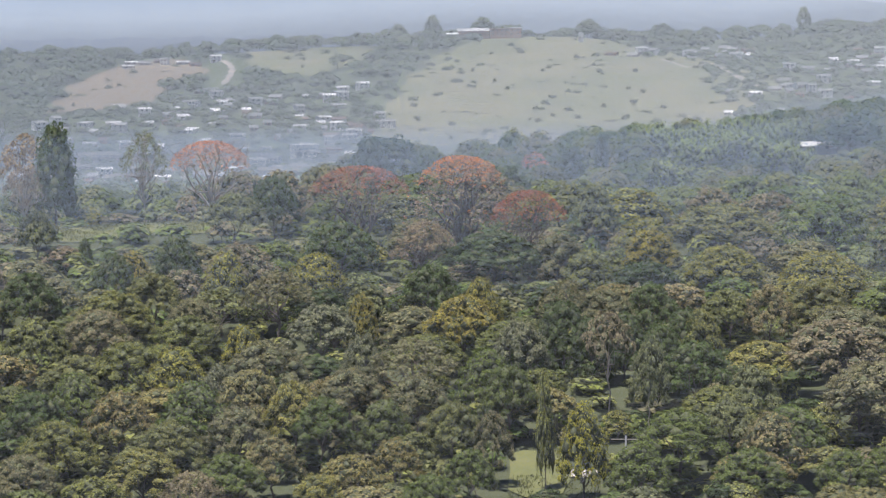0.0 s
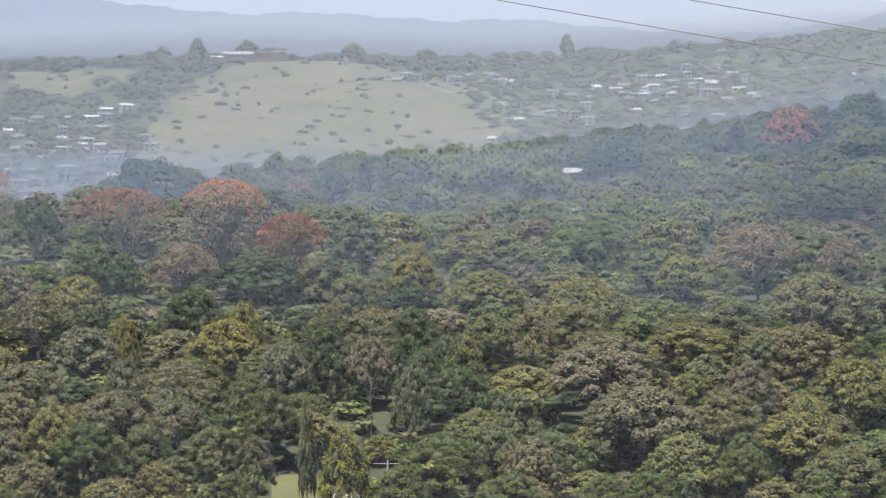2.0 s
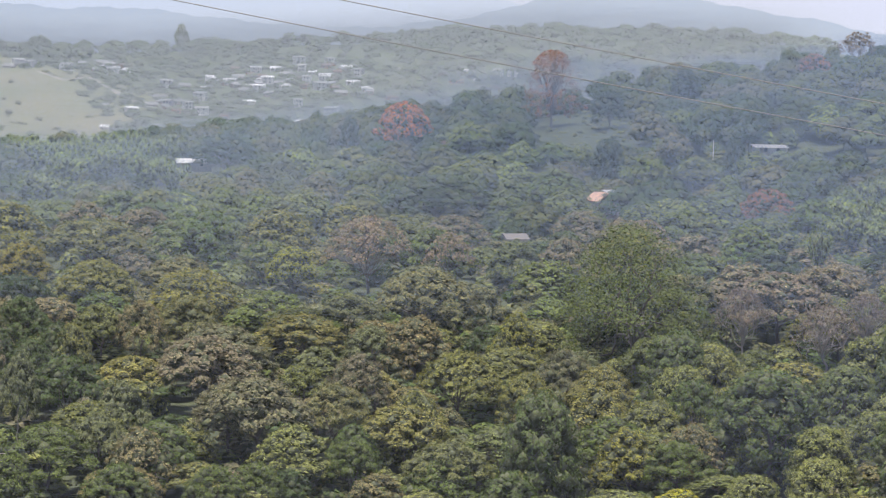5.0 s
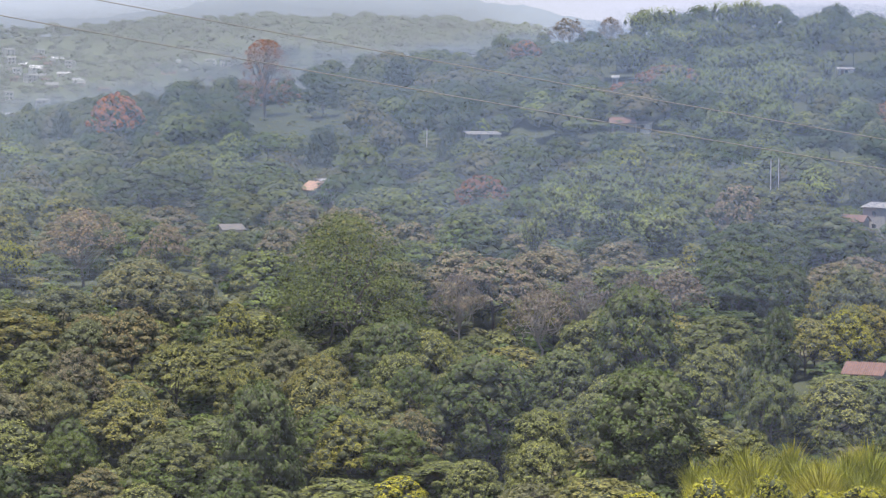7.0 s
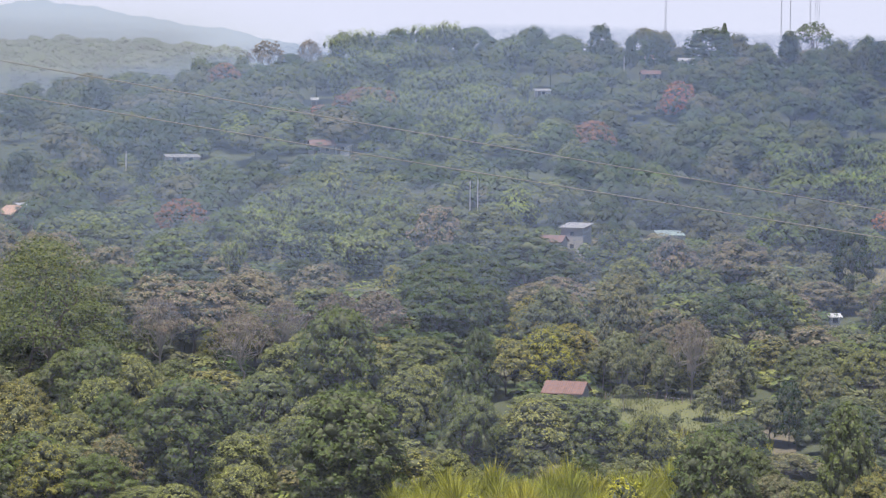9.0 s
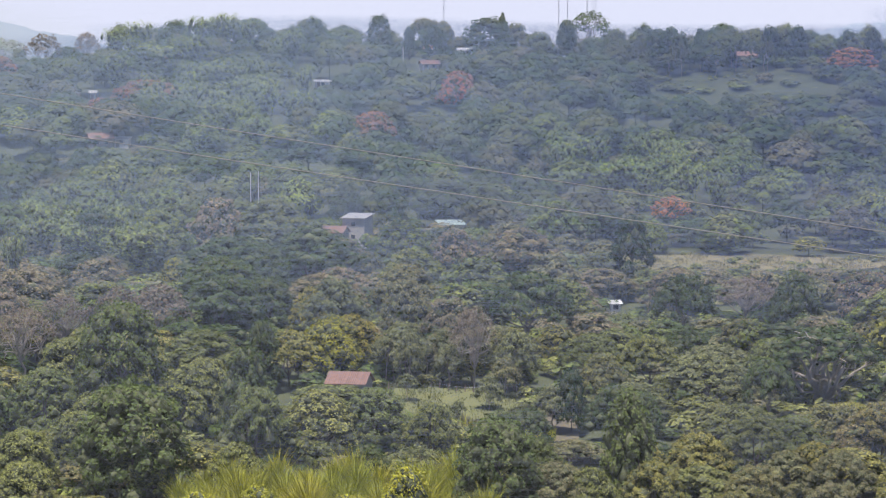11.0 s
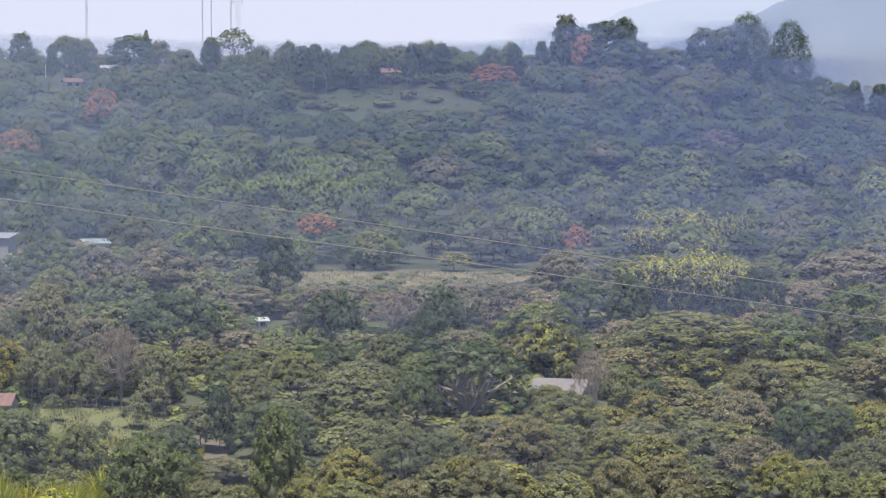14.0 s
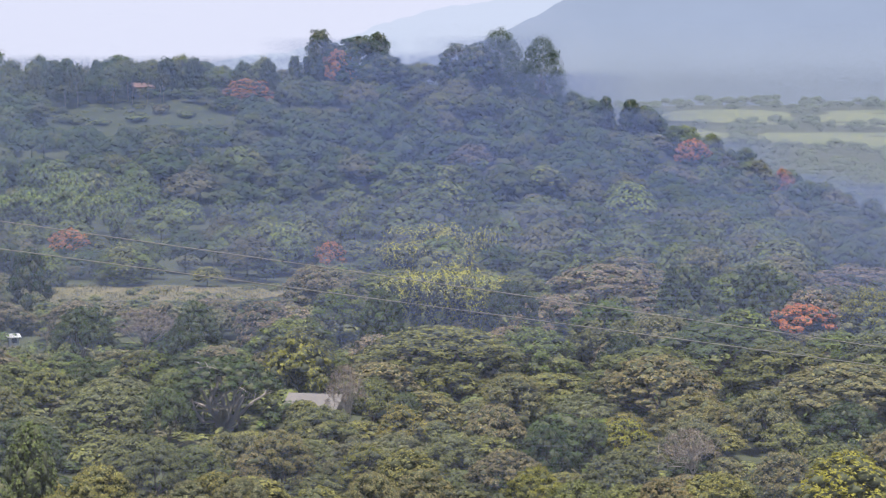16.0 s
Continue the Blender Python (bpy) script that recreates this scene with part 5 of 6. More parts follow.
woodland("low_scrub", [(-28, 32, 700, 960)], ((HILL, 4), (HILL_GREY, 1), (HILL_PALE, 1)), "low scrub between the trees of the slopes", 3, ("round", "dome"), seed=22, step=15, tall=(2.3, 4.6), wide=(4, 9), category="shrubs", chance=0.36)
woodland("thick_scrub", [(-28, 32, 538, 700)], ((GREEN_MIX, 4), (PALE, 1.5), (GREY, 1)), "dense shrubs and young trees under the taller ones", 3, ("round", "dome"), seed=24, step=10, tall=(2.5, 5.5), wide=(4, 8), category="shrubs", chance=0.75)
OPEN.clear()
woodland("pasture_scrub", [(-3.7, -1.9, 840, 985), (13.6, 17.5, 912, 968), (9.1, 10.3, 868, 918), (13.7, 18.5, 666, 698)], ((VINE, 2), (PALE, 1)), "tussocks and small bushes on the hill pastures", 3, ("round", "dome"), seed=23, step=9, tall=(0.7, 2.2), wide=(1.5, 3.6), free=True, category="shrubs", chance=0.4)
woodland("field_scrub", [(13.2, 19.0, 630, 670)], ((VINE, 2), (GREY, 2), (PALE, 1), (GREEN_MIX, 2)), "low scrub along the near edge of the dry field", 3, ("round", "dome"), seed=26, step=6, tall=(0.9, 2.3), wide=(2.5, 5.5), free=True, category="shrubs", chance=0.75)
OPEN, TAKEN = LAWNS, taken_before
slender_row = Grove("slender_tree", ("tall_open", "tall_open", "gum"), 1, PALE, PALE_BARK, "slender pale tree along the paddock's edge", group="trees round the paddock", seed=71)
groves.append(slender_row)
for i in range(11):
    slender_row.plant(8.9 + 0.25 * i + 0.09 * math.sin(i * 5.0), 505 + 5 * math.sin(i * 2.3), 8.5 + 1.8 * math.sin(i * 3.7), 6.5 + 1.5 * math.sin(i * 1.9))
for b_, d_, h_ in ((9.3, 487, 5.0), (10.9, 480, 6.0), (11.2, 492, 7.0), (10.3, 473, 3.2)):
    slender_row.plant(b_, d_, h_, h_ * 0.9, "small bushy tree standing in the paddock")


crest_row = Grove("slender_tree", ("tall_open", "gum", "tall_open"), 1, HILL, PALE_BARK, "tall slender tree with a pale trunk on the crest", group="trees along the crest", seed=73)
groves.append(crest_row)
for i in range(16):
    crest_row.plant(13.2 + 0.21 * i + 0.16 * math.sin(i * 4.1), 966 + 8 * math.sin(i * 1.7), 11.5 + 3.6 * math.sin(i * 2.9), 7.0 + 2.5 * math.sin(i * 1.3))


# ---- cane thicket at the wood's edge ----
def thicket(name, b0, b1, d0, d1, count, tall, material, label):
    rng = np.random.default_rng(count)
    b, d = rng.uniform(b0, b1, count), rng.uniform(d0, d1, count)
    p = np.stack([d * np.sin(np.radians(b)), d * np.cos(np.radians(b)), height(b, d)], -1)
    clump = 0.62 + 0.3 * np.sin(b * 11 + np.sin(d / 4)) * np.sin(d / 3.1 + b * 2) + 0.24 * np.sin(b * 4.3 + 1.1) * np.sin(d / 7 + b)
    h = (tall * clump * rng.uniform(0.6, 1.15, count))[:, None]
    a = rng.uniform(0, 6.28, count)
    out = np.stack([np.cos(a), np.sin(a), np.zeros(count)], -1)
    side = np.stack([-np.sin(a), np.cos(a), np.zeros(count)], -1)
    lean = rng.uniform(0.15, 1.0, count)[:, None] * h * 0.55
    up = np.array([0, 0, 1.0])
    low, mid, tip = p + up * h * 0.25, p + up * h * 0.7 + out * lean * 0.35, p + up * h + out * lean
    w = rng.uniform(0.03, 0.08, count)[:, None]
    v = np.stack([low - side * w * 0.4, low + side * w * 0.4, mid + side * w, tip, mid - side * w], 1).reshape(-1, 3)
    k = np.arange(count)[:, None] * 5
    f = np.concatenate([k + np.array([[0, 1, 2]]), k + np.array([[0, 2, 4]]), k + np.array([[4, 2, 3]])])
    return tagged(new(name, raw_mesh(name, v, f, material)), label, "cane", kind="stuff")


thicket("cane_thicket", 4.8, 11.0, 394, 420, 56000, 8.0, CANE, "bright yellow-green thicket of tall cane")
thicket("paddock_grass", 9.6, 12.2, 452, 466, 2500, 2.2, CANE, "tall yellow-green grass before the paddock")

thicket("paddock_edge", 8.8, 11.4, 438, 467, 5000, 2.4, DRYFIELD, "tall dry grass before the paddock")
thicket("lawn_turf", -16.4, -14.6, 414, 432, 3000, 0.7, MEADOW, "uneven grass of the small lawn")
thicket("paddock_turf", 8.7, 11.7, 466, 506, 7000, 0.9, MEADOW, "uneven grass of the paddock")
thicket("meadow_turf", -27.5, -20.8, 616, 652, 12000, 1.0, MEADOW, "uneven grass of the meadow")
thicket("dry_turf", 13.4, 18.6, 664, 698, 8000, 1.1, DRYFIELD, "dry tufts of the pale field")

# ---- buildings ----
def box_bm(bm, x0, x1, y0, y1, z0, z1):
    v = [bm.verts.new(p) for p in ((x0, y0, z0), (x1, y0, z0), (x1, y1, z0), (x0, y1, z0), (x0, y0, z1), (x1, y0, z1), (x1, y1, z1), (x0, y1, z1))]
    for f in ((0, 3, 2, 1), (4, 5, 6, 7), (0, 1, 5, 4), (1, 2, 6, 5), (2, 3, 7, 6), (3, 0, 4, 7)):
        bm.faces.new([v[i] for i in f])
    return bm


def prism_bm(bm, outline, y0, y1):
    """A solid with the outline (x, z) from y0 to y1."""
    a = [bm.verts.new((x, y0, z)) for x, z in outline]
    b = [bm.verts.new((x, y1, z)) for x, z in outline]
    bm.faces.new(a)
    bm.faces.new(b[::-1])
    for i in range(len(a)):
        j = (i + 1) % len(a)
        bm.faces.new((a[j], a[i], b[i], b[j]))
    return bm


def box_part(name, parent, material, size, label=""):
    return part(name, box_bm(bmesh.new(), *size), material, parent, label)


def house(name, wide, deep, tall, rise, roof, wall, label, category="house", along=True, windows=2, door=True, shed=False, ground_drop=2.0):
    """A house with its front to -y: walls, roof, door and windows. along: the ridge runs left to right."""
    root = tagged(new(name), label, category)
    w, l = wide / 2, deep / 2
    if shed:
        sec = ((-l, -ground_drop), (l, -ground_drop), (l, tall + rise), (-l, tall))
    elif along:
        sec = ((-l, -ground_drop), (l, -ground_drop), (l, tall), (0, tall + rise), (-l, tall))
    else:
        sec = ((-w, -ground_drop), (w, -ground_drop), (w, tall), (0, tall + rise), (-w, tall))
    turn = Matrix.Rotation(radians(90), 3, "Z") if (along or shed) else Matrix.Identity(3)
    run = w if (along or shed) else l
    bm = prism_bm(bmesh.new(), sec, -run, run)
    bmesh.ops.transform(bm, matrix=turn.to_4x4(), verts=bm.verts)
    if along or shed:
        bmesh.ops.scale(bm, vec=(1, -1, 1), verts=bm.verts)
        bmesh.ops.rotate(bm, cent=(0, 0, 0), matrix=Matrix.Rotation(radians(180), 3, "Z"), verts=bm.verts)
    part("wall", bm, wall, root)
    half = l if (along or shed) else w
    over, thick = 0.45, 0.14
    bm = bmesh.new()
    if shed:
        slope = rise / (2 * half)
        line = ((-half - over, tall - over * slope), (half + over, tall + rise + over * slope))
        prism_bm(bm, [(x, z + 0.02) for x, z in line] + [(x, z + thick) for x, z in line[::-1]], -run - over, run + over)
    else:
        slope = rise / half
        line = ((-half - over, tall - over * slope), (0, tall + rise), (half + over, tall - over * slope))
        prism_bm(bm, [(x, z + 0.03) for x, z in line] + [(x, z + thick + 0.03) for x, z in line[::-1]], -run - over, run + over)
    bmesh.ops.transform(bm, matrix=turn.to_4x4(), verts=bm.verts)
    if along or shed:
        bmesh.ops.scale(bm, vec=(1, -1, 1), verts=bm.verts)
        bmesh.ops.rotate(bm, cent=(0, 0, 0), matrix=Matrix.Rotation(radians(180), 3, "Z"), verts=bm.verts)
    part("roof", bm, roof, root)
    storeys = 2 if tall > 4.6 else 1
    for s in range(storeys):
        z = s * tall / storeys
        for i in range(windows):
            x = -w + wide * (i + 0.75) / (windows + 0.5)
            fr = box_part("window", root, WALL_PALE, (x - 0.6, x + 0.6, -l - 0.05, -l + 0.02, z + 1.0, z + 2.1))
            box_part("pane", fr, DARK_PANEL, (x - 0.5, x + 0.5, -l - 0.08, -l - 0.02, z + 1.1, z + 2.0))
    if door:
        x = -w + wide * 0.12
        box_part("door", root, WOOD, (x, x + 0.95, -l - 0.07, -l + 0.02, 0.0, 2.05))
    return root


def settle(root, b, d, turn=0.0, up=0.0):
    """Put a thing on the ground at a bearing and distance, its front towards the camera's hill, turned by some degrees."""
    root.matrix_basis = Matrix.Translation(spot(b, d, up)) @ Matrix.Rotation(radians(turn - b), 4, "Z")
    return root


def corrugate(root, wide, deep, tall, rise, material, count):
    """Raised ribs or tile rows along a ridge roof's front slope, each a piece of its own."""
    l = deep / 2
    me = None
    for i in range(count):
        x = -wide / 2 + wide * (i + 0.5) / count
        if me is None:
            bm = bmesh.new()
            v = [bm.verts.new(p) for p in ((-0.06, -l - 0.4, tall - 0.4 * rise / l + 0.17), (0.06, -l - 0.4, tall - 0.4 * rise / l + 0.17), (0.06, 0, tall + rise + 0.17), (-0.06, 0, tall + rise + 0.17))]
            t = [bm.verts.new(p.co + Vector((0, 0, 0.07))) for p in v]
            bm.faces.new(t)
            for k in range(4):
                bm.faces.new((v[k], v[(k + 1) % 4], t[(k + 1) % 4], t[k]))
            me = bm_mesh("roof_tile", bm, material)
        ob = new("roof_tile", me)
        ob.parent = root
        ob.location.x = x


hut = settle(house("tiled_hut", 6.2, 6.0, 2.2, 1.5, ROOF_TILE, WALL_PALE, "low hut with a weathered red clay tile roof beside the paddock", "hut"), 8.2, 490, -14, 0.9)
corrugate(hut, 6.8, 6.0, 2.2, 1.5, ROOF_TILE, 20)
settle(house("hillside_house", 5.6, 4.6, 5.8, 0.8, ROOF_METAL, WALL_PALE, "two-storey unplastered house with a grey metal roof", shed=True, windows=1), 8.36, 684, -25, 0.8)
settle(house("tiled_annex", 5.2, 4.5, 3.0, 1.2, ROOF_TILE, WALL_PALE, "low annex with a red tile roof beside the two-storey house", "annex", windows=1), 7.92, 680, -20, 1.2)
settle(house("metal_roofed_shed", 5.6, 5.0, 3.0, 0.8, ROOF_TEAL, WALL_PALE, "low shed with a pale teal metal roof among trees", "shed", shed=True, windows=1), 10.16, 703, 12)
settle(house("tower_house", 5.4, 5.4, 7.2, 1.8, ROOF_ORANGE, WALL_PINK, "narrow two-storey house with an orange gable roof", along=False, windows=1), -2.45, 728, 38, 1.8)
settle(house("metal_lean_to", 3.2, 3.0, 8.0, 0.6, ROOF_METAL, WALL_PALE, "white metal lean-to roof behind the tower house", "lean-to", shed=True, windows=0, door=False), -2.25, 736, 30, 1.8)
settle(house("plaster_cottage", 5.0, 4.5, 3.4, 1.0, ROOF_GREY, WALL_PINK, "pinkish plaster cottage half hidden by trees", "cottage", windows=1), -4.12, 690, 20)
settle(house("long_barn", 10.4, 5.0, 2.2, 1.1, ROOF_PALE, WALL_PALE, "long low barn with a whitish metal roof beside bamboo", "barn", windows=2), -10.34, 905, 8, 1.8)
settle(house("farm_shed", 9.0, 5.0, 2.2, 0.6, ROOF_METAL, WALL_PALE, "long hillside shed with a flat whitish roof", "shed", shed=True), 0.75, 829, 14)
settle(house("farm_house", 6.5, 5.0, 2.8, 1.3, ROOF_TILE, WALL_PALE, "hillside farmhouse with brown roof and pale walls", windows=2), 3.42, 833, 10)
settle(house("farm_store", 4.0, 4.0, 2.2, 0.5, ROOF_METAL, WALL_PALE, "small whitewashed store with a metal roof", "shed", shed=True, windows=1), 3.85, 834, -10)
settle(house("white_cabin", 1.8, 2.4, 2.6, 0.5, ROOF_METAL, WALL_PALE, "small white cabin on the wooded hillside", "cabin", windows=0), 3.29, 919, 0)
settle(house("metal_roofed_cabin", 4.6, 4.0, 2.2, 0.5, ROOF_METAL, WALL_PALE, "low hillside cabin with a bright metal roof", "cabin", shed=True, windows=1), 7.69, 931, 6)
settle(house("crest_house", 5.5, 4.5, 2.4, 1.0, ROOF_TILE, WALL_PALE, "tile-roofed house just below the crest"), 9.75, 957, 12)
settle(house("crest_house", 6.0, 5.0, 2.8, 1.0, ROOF_ORANGE, WALL_WHITE, "pale house with an orange roof near the crest"), 9.85, 990, -8)
settle(house("crest_house", 5.0, 5.0, 2.8, 0.8, ROOF_METAL, WALL_WHITE, "white-walled house near the crest"), 10.45, 988, 4)
settle(house("crest_barn", 8.0, 5.0, 2.8, 1.2, ROOF_TILE, WALL_BRICK, "brown-roofed barn under the crest trees", "barn"), 15.9, 985, 4)
settle(house("white_shed", 2.0, 2.0, 2.2, 0.4, ROOF_PALE, WALL_WHITE, "small bright white shed in the wood", "shed", shed=True, windows=1, door=False), 13.34, 609, 10)
pale = settle(house("grey_roofed_shed", 9.5, 8.0, 1.8, 2.6, ROOF_GREY, WOOD, "low shed with a broad weathered grey roof", "shed", windows=0), 19.15, 512, -24)
settle(house("small_shelter", 1.5, 1.6, 1.9, 0.5, ROOF_TILE, WOOD, "small wooden shelter with a brown roof in the shade", "shelter", shed=True, windows=0, door=False), -9.47, 434, 10)


def open_shelter(b, d):
    """A tiled hip roof on four posts."""
    root = tagged(new("open_shelter"), "open shelter with a brown tiled roof on posts", "shelter")
    for x in (-1.5, 1.5):
        for y in (-1.2, 1.2):
            box_part("post", root, WOOD, (x - 0.08, x + 0.08, y - 0.08, y + 0.08, -0.5, 2.2))
    bm = bmesh.new()
    lo = [bm.verts.new(p) for p in ((-2.1, -1.8, 2.1), (2.1, -1.8, 2.1), (2.1, 1.8, 2.1), (-2.1, 1.8, 2.1))]
    hi = [bm.verts.new(p) for p in ((-0.7, 0, 3.1), (0.7, 0, 3.1))]
    for f in ((lo[0], lo[1], hi[1], hi[0]), (lo[2], lo[3], hi[0], hi[1]), (lo[1], lo[2], hi[1]), (lo[3], lo[0], hi[0]), (lo[3], lo[2], lo[1], lo[0])):
        bm.faces.new(f)
    part("roof", bm, ROOF_TILE, root)
    return settle(root, b, d, 15)


open_shelter(-16.0, 410)


# ---- the school on the far hill, the town and the hamlet ----
settle(house("school_wing", 22, 9, 4.2, 1.8, ROOF_WHITE, WALL_BRICK, "long brick school wing with a whitish roof on the hilltop", "school", windows=6), -16.95, 2150, 3, 2.5)
settle(house("school_block", 14, 9, 5.0, 0.6, ROOF_TILE, WALL_BRICK, "flat-topped red brick school block on the hilltop", "school", shed=True, windows=4), -16.45, 2152, 3, 2.5)
settle(house("school_hall", 9, 9, 5.6, 0.5, ROOF_WHITE, WALL_BRICK, "square red brick school hall on the hilltop", "school", shed=True, windows=2), -16.15, 2155, 3, 2.5)
settle(house("gate_lodge", 11, 6, 2.8, 1.0, ROOF_WHITE, WALL_PALE, "low pale lodge beside the hilltop school", "lodge", windows=2), -17.4, 2145, 8, 2.5)
settle(house("chapel", 3.4, 4.0, 4.0, 1.4, ROOF_WHITE, WALL_WHITE, "tiny white chapel on the hill's shoulder", "chapel", along=False, windows=0), -14.88, 2120, 5, 2.5)

civic = settle(house("arched_building", 13, 9, 7.5, 0.4, ROOF_WHITE, WALL_WHITE, "white two-storey building with arched openings", "building", shed=True, windows=3, door=False), -20.25, 1574, 18)
for i in range(3):
    x = -4.3 + 4.3 * i
    bm = bmesh.new()
    rim = [(x + 1.5 * math.cos(a), 2.6 + 1.5 * math.sin(a)) for a in [math.pi * k / 8 for k in range(9)]]
    prism_bm(bm, [(x + 1.5, 0.0)] + rim + [(x - 1.5, 0.0)], -4.62, -4.45)
    part("arch", bm, DARK_PANEL, civic, "dark arched panel imitating a shaded opening")

ROOFS = (ROOF_WHITE, ROOF_METAL, ROOF_TILE, ROOF_WHITE, ROOF_METAL)
WALLS = (WALL_PALE, WALL_WHITE, WALL_BRICK, WALL_WHITE, WALL_PINK)
tints = {ROOF_WHITE: "whitish metal", ROOF_METAL: "grey metal", ROOF_TILE: "brown tile", ROOF_GREY: "weathered grey"}
wall_tints = {WALL_PALE: "pale", WALL_WHITE: "white", WALL_BRICK: "brick", WALL_PINK: "pinkish"}
town_rnd = random.Random(5)
built, models = [], []
for k in range(10):
    r_, w_ = ROOFS[k % 5], WALLS[(k * 3 + 1) % 5]
    models.append((k, r_, w_, town_rnd.uniform(4.6, 8.4), town_rnd.uniform(4.5, 6.5), town_rnd.choice((2.2, 2.4, 2.8, 4.8)), town_rnd.uniform(0.7, 1.5)))
made_models = {}


def town_house(b, d, where):
    k, r_, w_, wide, deep, tall, rise = models[town_rnd.randrange(len(models))]
    for b0, d0 in built:
        if abs(b - b0) * 0.01745 * d < 9 and abs(d - d0) < 8:
            return
    built.append((b, d))
    turn = town_rnd.uniform(-35, 35)
    if (k, where) not in made_models:
        root = house("town_house", wide, deep, tall, rise, r_, w_, f"small {wall_tints[w_]}-walled house with a {tints[r_]} roof {where}", shed=k % 3 == 0, windows=2)
        root["group"] = "houses " + where
        made_models[(k, where)] = root
        settle(root, b, d, turn)
    else:
        copy_thing(made_models[(k, where)], Matrix.Translation(spot(b, d)) @ Matrix.Rotation(radians(turn - b), 4, "Z"))


for cb, cd, sb_, sd_, count in ((-24.8, 1560, 1.1, 40, 16), (-22.5, 1520, 1.6, 30, 18), (-20.2, 1600, 0.9, 50, 22), (-19.4, 1650, 0.5, 50, 14), (-21.0, 1740, 0.9, 50, 12),
                                (-23.8, 1730, 0.9, 40, 12), (-22.4, 1860, 0.6, 60, 6), (-22.9, 2100, 0.7, 12, 6), (-19.9, 1840, 0.6, 30, 6)):
    for _ in range(int(count * 2.0)):
        town_house(town_rnd.gauss(cb, sb_), min(2120, max(1460, town_rnd.gauss(cd, sd_))), "in the town")
for cb, cd, sb_, sd_, count in ((-9.3, 1960, 0.8, 40, 18), (-8.2, 2000, 0.7, 40, 24), (-10.8, 1880, 0.5, 25, 9), (-7.6, 1880, 0.9, 50, 12), (-12.2, 2050, 0.6, 20, 10),
                                (-8.6, 1790, 0.8, 25, 8), (-13.6, 2050, 0.4, 10, 4), (-11.0, 1760, 0.4, 18, 7), (-4.6, 1900, 0.8, 60, 6), (-18.2, 2140, 0.5, 12, 5)):
    for _ in range(int(count * 1.9)):
        town_house(town_rnd.gauss(cb, sb_), min(2160, max(1690, town_rnd.gauss(cd, sd_))), "on the far slope")
for b_, d_, w_ in ((-25.0, 1540, 34), (-23.6, 1500, 26), (-24.2, 1600, 22), (-19.2, 1530, 30), (-20.6, 1500, 28)):
    settle(house("market_hall", w_, 11, 4.2, 1.4, ROOF_GREY, WALL_PALE, "long low hall with a greyish roof in the town", "hall", windows=5), b_, d_, town_rnd.uniform(-8, 8))


# ---- poles, masts and cables ----
def rod(parent, name, a, b, r0, r1, material, sides=8, label=""):
    v, f = tube([np.array(a, float), (np.array(a, float) + np.array(b, float)) / 2, np.array(b, float)], [r0, (r0 + r1) / 2, r1], sides)
    ob = new(name, raw_mesh(name, v, f, material, True))
    ob.parent = parent
    return tagged(ob, label)


def utility_pole(b, d, tall, label, arm=True):
    root = tagged(new("utility_pole"), label, "pole", "utility poles")
    rod(root, "pole", (0, 0, -0.5), (0, 0, tall), 0.16, 0.11, CONCRETE)
    if arm:
        rod(root, "crossarm", (-0.8, 0, tall - 0.5), (0.8, 0, tall - 0.5), 0.06, 0.06, WOOD, 5)
    return settle(root, b, d)


utility_pole(-0.33, 819, 7.0, "pale concrete utility pole on the hillside")
utility_pole(6.30, 746, 9.0, "slim pale pole standing in the hillside wood")
utility_pole(6.45, 747, 9.0, "slim pale pole standing in the hillside wood", False)
utility_pole(1.55, 930, 8.0, "pale utility pole near the crest")
utility_pole(9.25, 955, 8.0, "pale utility pole beside the crest houses")
utility_pole(-3.95, 760, 6.0, "pale utility pole among trees")


def goal_post(b, d):
    root = tagged(new("gate_post"), "white post with a thin pale crossbar beside the path", "gate")
    rod(root, "post", (0, 0, -0.3), (0, 0, 3.2), 0.16, 0.15, WALL_WHITE)
    rod(root, "crossbar", (-2.2, 0, 2.7), (1.8, 0, 2.6), 0.07, 0.07, PATHS, 6)
    return settle(root, b, d, 8)


goal_post(-14.1, 442)


def mast(b, d, tall, half, label, stages=0):
    """A guyed lattice mast: legs, rings, braces and aerials."""
    root = tagged(new("radio_mast"), label, "mast", "radio masts")
    corners = [(half * math.cos(a), half * math.sin(a)) for a in (0.5, 2.6, 4.7)]
    for x, y in corners:
        rod(root, "leg", (x, y, -1), (x * 0.75, y * 0.75, tall), 0.06, 0.05, STEEL, 4)
    n = int(tall / 3)
    for i in range(n):
        z0, z1 = tall * i / n, tall * (i + 1) / n
        k0, k1 = 1 - 0.25 * i / n, 1 - 0.25 * (i + 1) / n
        j = i % 3
        a, c = corners[j], corners[(j + 1) % 3]
        rod(root, "brace", (a[0] * k0, a[1] * k0, z0), (c[0] * k1, c[1] * k1, z1), 0.05, 0.05, STEEL, 3)
    for i in range(stages):
        z = tall * (0.55 + 0.4 * i / max(1, stages))
        for x, y in corners:
            rod(root, "aerial", (x * 2.0, y * 2.0, z), (x * 2.0, y * 2.0, z + 2.0), 0.16, 0.16, WALL_WHITE, 5)
            rod(root, "bracket", (x * 0.8, y * 0.8, z + 1), (x * 2.0, y * 2.0, z + 1), 0.05, 0.05, STEEL, 3)
    rod(root, "spike", (0, 0, tall - 0.3), (0, 0, tall + 4), 0.07, 0.03, STEEL, 4)
    return settle(root, b, d)


